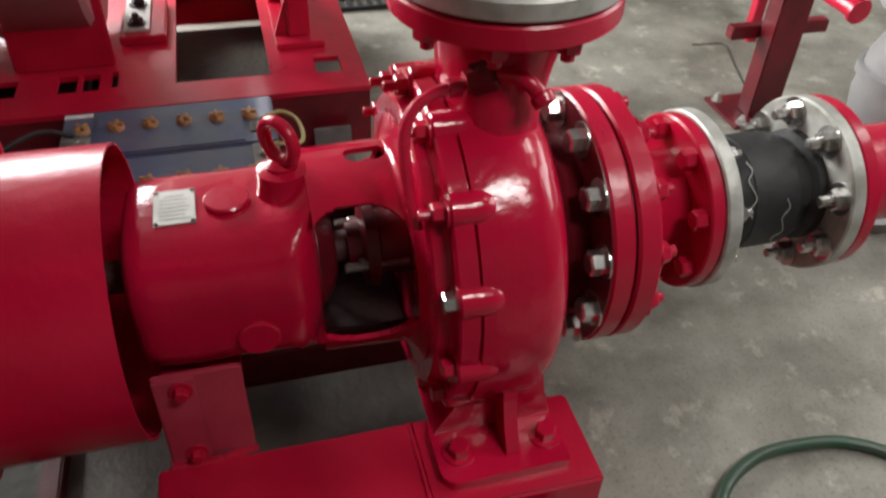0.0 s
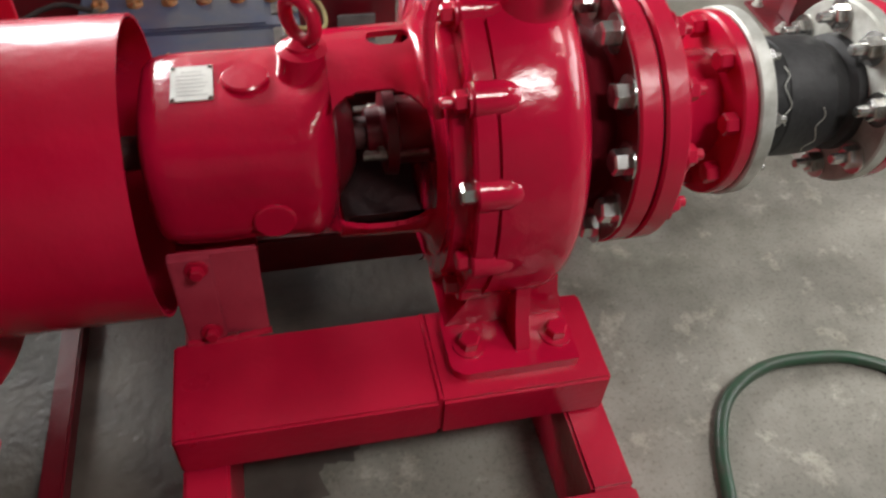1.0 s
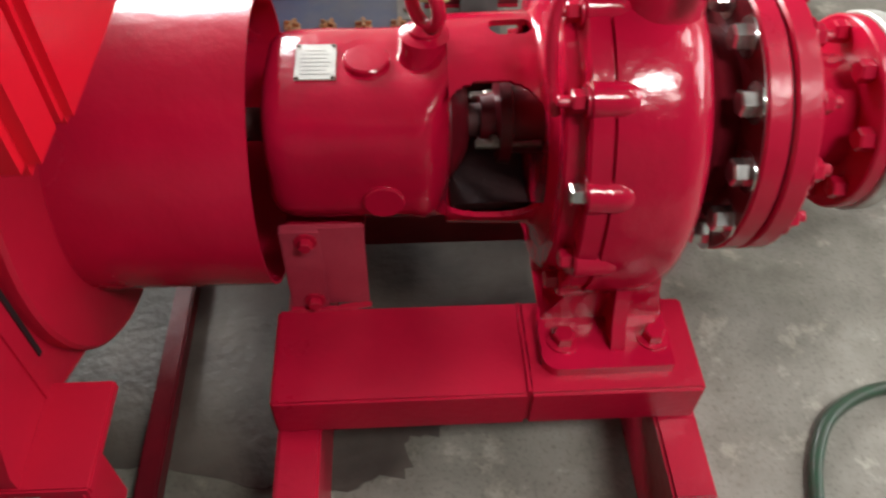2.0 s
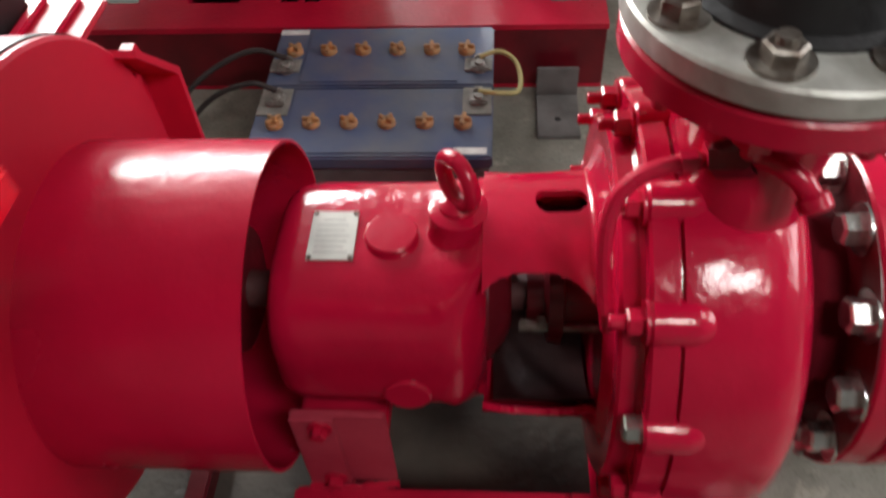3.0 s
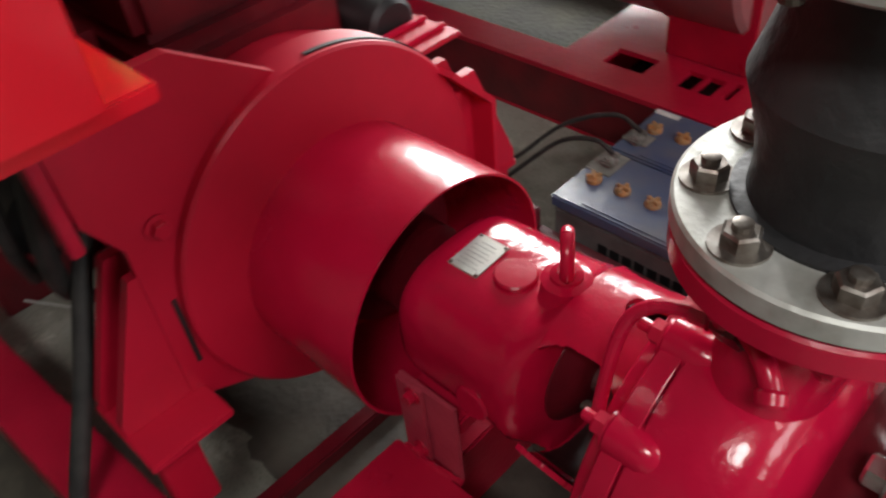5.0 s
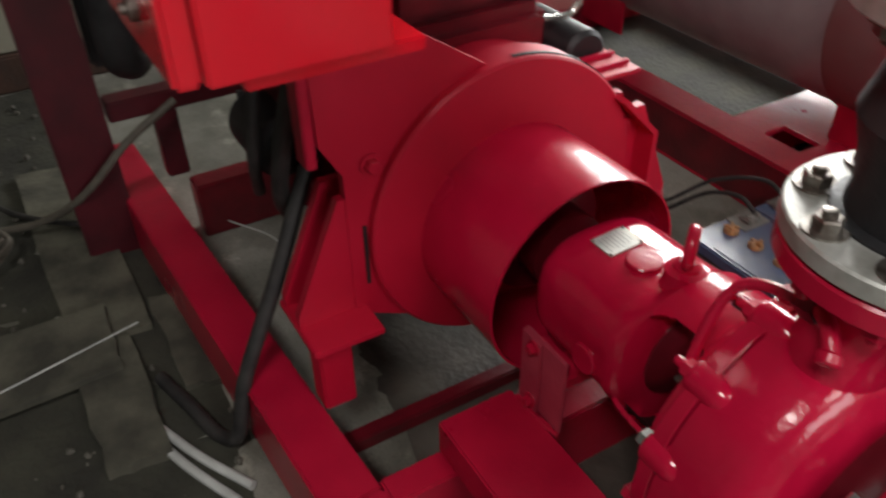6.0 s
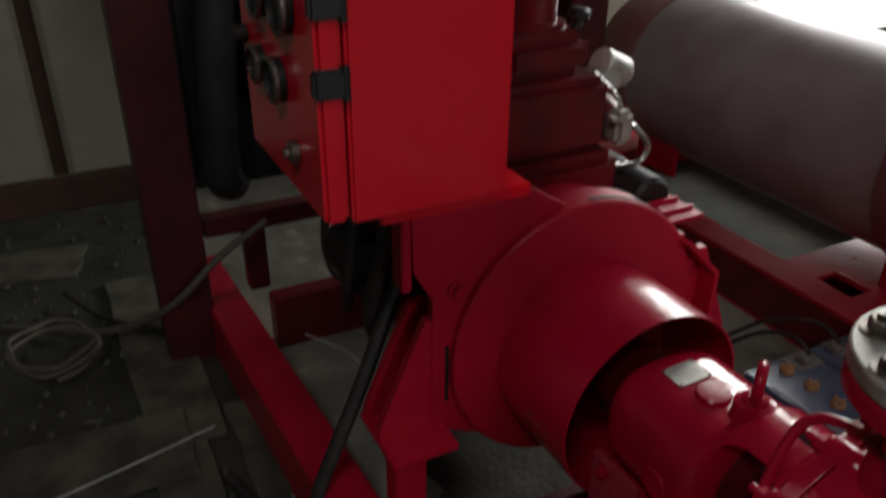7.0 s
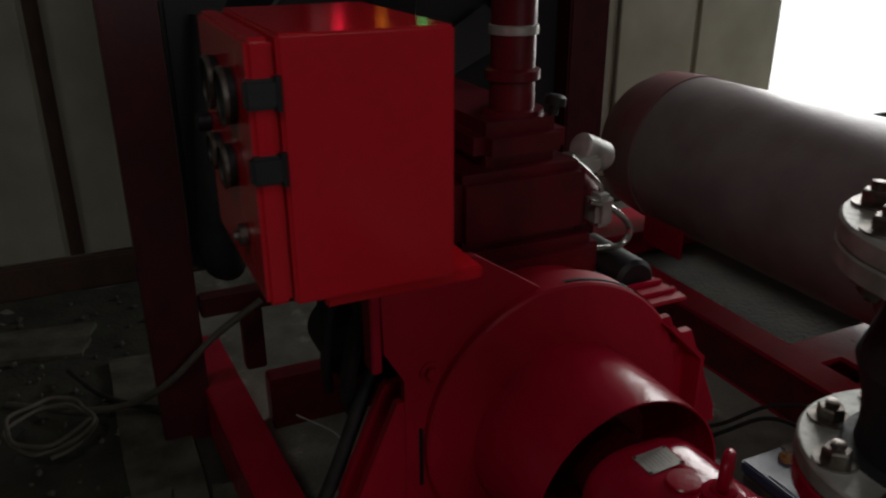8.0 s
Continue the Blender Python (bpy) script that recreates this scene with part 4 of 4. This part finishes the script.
# ---- second pump set ----
def plate_with_holes(x0, x1, y0, y1, z0, z1, holes, material, parent, name):
    """A plate cut into strips round its rectangular openings, joined in one mesh."""
    xs = sorted({x0, x1, *[h[0] for h in holes], *[h[1] for h in holes]})
    ys = sorted({y0, y1, *[h[2] for h in holes], *[h[3] for h in holes]})
    bm = bmesh.new()
    for i in range(len(xs) - 1):
        for j in range(len(ys) - 1):
            cx, cy = (xs[i] + xs[i + 1]) / 2, (ys[j] + ys[j + 1]) / 2
            if not any(h[0] < cx < h[1] and h[2] < cy < h[3] for h in holes):
                add_box(bm, (xs[i], ys[j], z0), (xs[i + 1], ys[j + 1], z1), 0)
    bmesh.ops.remove_doubles(bm, verts=bm.verts, dist=0.0005)
    seen, gone = {}, []
    for f in bm.faces:
        key = tuple(round(c, 4) for c in f.calc_center_median())
        if key in seen:
            gone += [f, seen[key]]
        seen[key] = f
    bmesh.ops.delete(bm, geom=list(set(gone)), context="FACES")
    return part(name, finish(bm, False), material, parent)


def second_set():
    t = thing("second_base_frame", (-0.9, 1.5, 0), "red welded steel base frame of the second pump set", "base frame")
    plate_with_holes(-2.7, -0.09, 1.092, 1.95, 0.178, 0.193, [(-2.4, -1.32, 1.215, 1.85), (-0.942, -0.888, 1.21, 1.305), (-0.877, -0.829, 1.21, 1.305), (-1.185, -1.045, 1.21, 1.305), (-0.80, -0.78, 1.22, 1.315), (-0.624, -0.36, 1.212, 1.86), (-0.23, -0.154, 1.196, 1.293)], RED_STEEL, t, "deck_plate")
    # The front rail lies in shade, painted here as a darker red.
    part("front_rail", box((-2.7, 1.094, 0.012), (-0.093, 1.104, 0.1775), 0.002), RED_DULL, t, "front rail with shade put into its darker red")
    part("bottom_flange", box((-2.7, 1.094, 0.0), (-0.093, 1.19, 0.0115), 0.002), RED_STEEL, t)
    part("back_rail", box((-2.7, 1.91, 0.058), (-0.093, 1.945, 0.1775), 0.003), RED_STEEL, t)
    # Dark sheets added under the deck to make its openings dark.
    for x0, x1 in ((-2.48, -1.262), (-1.238, -0.912), (-0.87, -0.318)):
        part("deck_dark_sheet", box((x0, 1.21, 0.001), (x1, 1.90, 0.043), 0.004), SOIL_AND_DARK, t, "dark sheet added under the deck openings")
    for x in (-0.3, -1.25, -2.5):
        part("web", box((x - 0.006, 1.105, 0.0), (x + 0.006, 1.909, 0.1775), 0.002), RED_STEEL, t)
    m = thing("electric_motor", (-1.5, 1.58, 0.193), "large dull red electric motor of the second pump set, window glare in its colour", "motor")
    part("end_shield", lathe((0, 1.58, 0.575), (1, 0, 0), [(-2.62, 0.15), (-2.61, 0.24), (-2.58, 0.295), (-2.50, 0.33), (-2.32, 0.342), (-2.301, 0.342)], 96), RED_HAZED, m)
    part("shell", lathe((0, 1.58, 0.575), (1, 0, 0), [(-2.30, 0.330), (-2.298, 0.336), (-1.10, 0.336)], 96), DARK_SHELL, m, "dark cylindrical shell with window glare in its colour")
    part("end_shield", lathe((0, 1.58, 0.575), (1, 0, 0), [(-1.099, 0.336), (-1.08, 0.345), (-0.83, 0.345), (-0.815, 0.33)], 96), RED_HAZED, m)
    part("front_foot", box((-1.06, 1.352, 0.1935), (-0.79, 1.366, 0.50), 0.004), RED_STEEL, m)
    foot = part("foot_pad", box((-0.783, 1.476, 0.1935), (-0.648, 1.768, 0.222), 0.004), RED_STEEL, m)
    plate = part("shim", box((-0.77, 1.504, 0.2225), (-0.694, 1.752, 0.231), 0.002), ZINC, foot)
    for y in (1.55, 1.695):
        part("nut", hexbolt((-0.732, y, 0.2312), (0, 0, 1), 0.034, 0.018, True, 0.012), BLACK, plate)
    part("rear_foot", box((-2.3, 1.352, 0.1935), (-2.05, 1.366, 0.50), 0.004), RED_STEEL, m)
    p = thing("second_pump_pedestal", (-0.24, 1.55, 0.193), "red welded pump pedestal with gussets", "pedestal")
    part("pad", box((-0.327, 1.36, 0.1935), (-0.182, 1.82, 0.212), 0.003), RED_STEEL, p)
    part("web", box((-0.284, 1.41, 0.2125), (-0.219, 1.80, 0.50), 0.004), RED_STEEL, p)
    for y in (1.432, 1.69):
        part("gusset", prism([(-0.327, 0.2125), (-0.285, 0.2125), (-0.285, 0.33)], 1, y, y + 0.016, 0.002), RED_STEEL, p)
    part("volute", lathe((0, 1.60, 0.575), (1, 0, 0), [(-0.40, 0.12), (-0.38, 0.22), (-0.30, 0.245), (-0.2, 0.24), (-0.15, 0.18), (-0.1, 0.13)], 56), RED_CAST, p)


second_set()

# ---- floor and far things ----
def grating():
    t = thing("drain_grating", (0.1, 2.1, 0), "dark steel drain grating in the floor", "grating")
    for y in (2.055, 2.165):
        part("bar", box((-0.6, y, 0.0005), (1.4, y + 0.014, 0.018), 0.002), BLACK, t)
    for i in range(50):
        part("slat", box((-0.6 + i * 0.04, 2.0695, 0.0005), (-0.582 + i * 0.04, 2.1645, 0.014), 0), BLACK, t)


grating()
solo("garden_hose", tube([(0.10, -0.95, 0.0125), (0.16, -0.66, 0.0125), (0.225, -0.44, 0.0125), (0.262, -0.325, 0.0125), (0.32, -0.24, 0.0125), (0.42, -0.190, 0.0125), (0.53, -0.186, 0.0125), (0.62, -0.206, 0.0125), (0.70, -0.27, 0.0125), (0.78, -0.42, 0.0125), (0.84, -0.62, 0.0125), (1.0, -0.9, 0.0125)], 0.0125, 14, 10), HOSE, "dark green rubber hose lying on the floor", "hose")


def stand():
    t = thing("pipe_support_stand", (1.12, 0.97, 0), "dark red steel pipe support stand on the floor", "stand")
    part("post", box((1.11, 0.975, 0.012), (1.215, 1.045, 1.3), 0.004), RED_DULL, t)
    part("base_plate", box((1.04, 0.93, 0.0), (1.29, 1.13, 0.0115), 0.003), RED_DULL, t)
    part("bar", box((1.02, 1.046, 0.25), (1.36, 1.086, 0.29), 0.004), RED_DULL, t)
    for x, y in ((1.07, 0.95), (1.26, 0.95), (1.07, 1.10), (1.26, 1.10)):
        part("bolt", hexbolt((x, y, 0.0117), (0, 0, 1), 0.022, 0.014, True, 0.01), ZINC, t)


stand()


def grey_valve():
    t = thing("grey_check_valve", (1.12, 0.5, 0.0), "grey painted cast valve body", "valve")
    part("body", lathe((1.16, 0.5, 0.0), (0, 0, 1), [(0.20, 0.08), (0.24, 0.11), (0.34, 0.125), (0.44, 0.115), (0.50, 0.09), (0.56, 0.085)], 40), GREY_PAINT, t)
    part("flange", lathe((1.16, 0.5, 0.0), (0, 0, 1), [(0.56, 0.13), (0.565, 0.135), (0.585, 0.135), (0.59, 0.13)], 48), GREY_PAINT, t)
    part("base", lathe((1.16, 0.5, 0.0), (0, 0, 1), [(0.0, 0.13), (0.03, 0.13), (0.035, 0.08), (0.2, 0.08)], 40), GREY_PAINT, t)
    part("ring", lathe((1.16, 0.5, 0.0), (0, 0, 1), [(0.385, 0.125), (0.388, 0.132), (0.41, 0.132), (0.413, 0.12)], 48, False, False), GREY_PAINT, t)


grey_valve()
p = thing("far_drain_pipe", (1.46, 1.3, 0.0), "red painted pipe piece with a flange", "pipe")
part("pipe", tube([(1.44, 1.75, 0.34), (1.475, 1.06, 0.30)], 0.033, 24, 0), RED, p)
part("flange", disc((1.474, 1.08, 0.301), (0.05, -1, -0.05), 0.042, 0.02, 40), RED, p)
part("leg", box((1.43, 1.5, 0.0), (1.47, 1.54, 0.30), 0.003), RED_STEEL, p)


solo("floor_wire", tube([(1.21, 1.52, 0.002), (1.254, 1.514, 0.002), (1.328, 1.49, 0.004), (1.279, 1.335, 0.002), (1.234, 1.192, 0.002)], 0.0022, 8, 8), CABLE, "thin dark bent wire lying on the concrete floor", "wire")


# ---- clutter beside the engine ----
def dirt():
    """Thin uneven soil layer, darkened for dim light, along the frame's wall side."""
    bm = bmesh.new()
    nx, ny = 80, 96
    rows = []
    for i in range(nx + 1):
        # East end carries on unseen towards the pump to cut bounced light.
        x = -3.24 + 3.45 * i / nx
        ring = []
        for j in range(ny + 1):
            y = -5.1 + (4.515 - 0.07 * min(1.0, max(0.0, (x + 1.0) / 0.35))) * j / ny
            edge = min(1.0, (nx - i) / 10, (ny - j) / 2 + 0.2)
            h = 0.004 + 0.010 * noise.noise((x * 5, y * 5, 0)) + 0.008 * noise.noise((x * 17, y * 17, 3))
            ring.append((x + 0.02 * noise.noise((x * 3, y * 9, 5)), y, max(-0.004, h * edge + (edge - 0.6) * 0.006)))
        rows.append(ring)
    grid_faces(bm, rows, False)
    solo("soil", finish(bm), SOIL_AND_DARK, "dark trodden soil and grit on the floor, with an unseen added part", "soil", kind="stuff")
    bm = bmesh.new()
    for _ in range(420):
        x, y = random.uniform(-3.1, -0.85), random.uniform(-2.4, -0.6)
        r = random.uniform(0.004, 0.016)
        made = bmesh.ops.create_icosphere(bm, subdivisions=1, radius=r)["verts"]
        m = pose(x, y, r * 0.5 + 0.004, random.uniform(0, 90), random.uniform(0, 90), 0)
        for v in made:
            v.co = m @ Vector((v.co.x * random.uniform(0.7, 1.2), v.co.y, v.co.z * 0.7))
    solo("rubble", finish(bm, False), RUBBLE, "small grey stones and crumbs scattered on the soil", "rubble", kind="stuff")


dirt()


def stain_and_shade():
    """A ragged film, stain and painted shade, on the slab under coupling and pump."""
    bm = bmesh.new()
    outline = []
    for i in range(260):
        a = 2 * math.pi * i / 260
        k = 1.0 + 0.22 * noise.noise((2.2 * math.cos(a), 2.2 * math.sin(a), 7)) + 0.10 * noise.noise((8 * math.cos(a), 8 * math.sin(a), 2)) + 0.05 * noise.noise((26 * math.cos(a), 26 * math.sin(a), 4))
        outline.append((-0.80 + 0.64 * k * math.copysign(abs(math.cos(a)) ** 0.7, math.cos(a)), 0.06 + 0.35 * k * math.copysign(abs(math.sin(a)) ** 0.7, math.sin(a))))
    add_prism(bm, outline, 2, 0.0005, 0.002)
    solo("stain_and_shade", finish(bm, False), STAIN_SHADE, "dark brown stain and painted shade on the concrete floor", "stain", kind="stuff")


stain_and_shade()


def slab(name, corners, z0, thick, material, label, category, group=""):
    """A rough-edged board from four corners on the ground."""
    bm = bmesh.new()
    pts = []
    for i in range(4):
        a, b = Vector(corners[i]), Vector(corners[(i + 1) % 4])
        for k in range(6):
            q = a.lerp(b, k / 6)
            pts.append((q.x + random.uniform(-0.006, 0.006), q.y + random.uniform(-0.006, 0.006)))
    add_prism(bm, pts, 2, z0, z0 + thick)
    return solo(name, finish(bm, False), material, label, category, group)


G = "boards beside the engine"
slab("board", [(-2.50, -0.92), (-2.46, -0.70), (-1.50, -0.70), (-1.52, -0.90)], 0.0, 0.03, WOOD, "weathered grey board lying on the floor", "board", G)
slab("board", [(-1.50, -0.92), (-1.48, -0.755), (-1.05, -0.765), (-1.06, -0.90)], 0.0, 0.035, WOOD, "short broken weathered board on the floor", "board", G)
slab("board", [(-1.62, -1.85), (-1.32, -1.85), (-1.36, -0.80), (-1.62, -0.79)], 0.031, 0.022, WOOD, "weathered grey board lying across another board", "board", G)
slab("board", [(-1.62, -0.685), (-1.60, -0.58), (-1.22, -0.575), (-1.24, -0.68)], 0.0, 0.02, WOOD, "narrow dirty board beside the base frame", "board", G)
slab("board", [(-2.95, -1.5), (-2.7, -1.5), (-2.6, -1.0), (-2.85, -0.95)], 0.0, 0.025, WOOD, "weathered grey board lying on the floor", "board", G)
solo("steel_rod", tube([(-1.34, -1.36, 0.0565), (-1.41, -1.05, 0.0565), (-1.487, -0.7315, 0.0575)], 0.0024, 8, 4), PVC, "thin pale rod lying on the boards", "rod")
for a, b in (((-1.15, -0.800, 0.015), (-0.86, -0.68, 0.015)), ((-1.14, -0.770, 0.015), (-0.88, -0.64, 0.015))):
    mid = [(p + q) / 2 for p, q in zip(a, b)]
    solo("conduit", tube([a, (mid[0], mid[1] - 0.008, 0.015), b], 0.011, 12, 5), PVC, "short white plastic conduit on the floor", "conduit", "white conduits on the floor")
coil = [(-2.02 + (0.14 + 0.012 * math.sin(3.1 * k)) * math.cos(k * 0.55), -1.10 + (0.12 + 0.015 * math.cos(2.3 * k)) * math.sin(k * 0.55), 0.066 + 0.0022 * k) for k in range(26)]
solo("wire_coil", tube(coil, 0.007, 8, 4), ROPE, "dirty coil of old wire on the boards", "wire coil")
solo("loose_cable", tube([(-2.35, -1.25, 0.012), (-2.15, -1.02, 0.045), (-2.0, -0.86, 0.12), (-1.86, -0.74, 0.25), (-1.84, -0.60, 0.38), (-1.84, -0.45, 0.47)], 0.011, 10, 8), ROPE, "dusty grey cable leaning on the radiator frame", "cable")
solo("loose_cable", tube([(-2.45, -1.05, 0.04), (-2.2, -0.95, 0.06), (-2.02, -0.82, 0.085), (-1.90, -0.68, 0.097)], 0.009, 10, 6), CABLE, "dark cable end lying beside the frame", "cable")
solo("thin_wire", tube([(-1.62, -0.42, 0.186), (-1.45, -0.36, 0.22), (-1.25, -0.37, 0.30), (-1.08, -0.41, 0.52)], 0.0025, 8, 6), PVC, "thin pale wire hanging at the engine", "wire")


def floor_plate():
    t = thing("steel_plate", (-0.21, 0.98, 0), "dusty dark steel plate lying on the concrete floor", "steel plate")
    part("plate", box((-0.264, 0.885, 0.0), (-0.158, 1.05, 0.011), 0.002), GREY_CASE, t)
    part("upstand", box((-0.264, 1.052, 0.0), (-0.158, 1.062, 0.09), 0.002), GREY_CASE, t)
    part("bolt_hole", disc((-0.212, 0.95, 0.0112), (0, 0, 1), 0.008, 0.0006, 16), BLACK, t)


floor_plate()
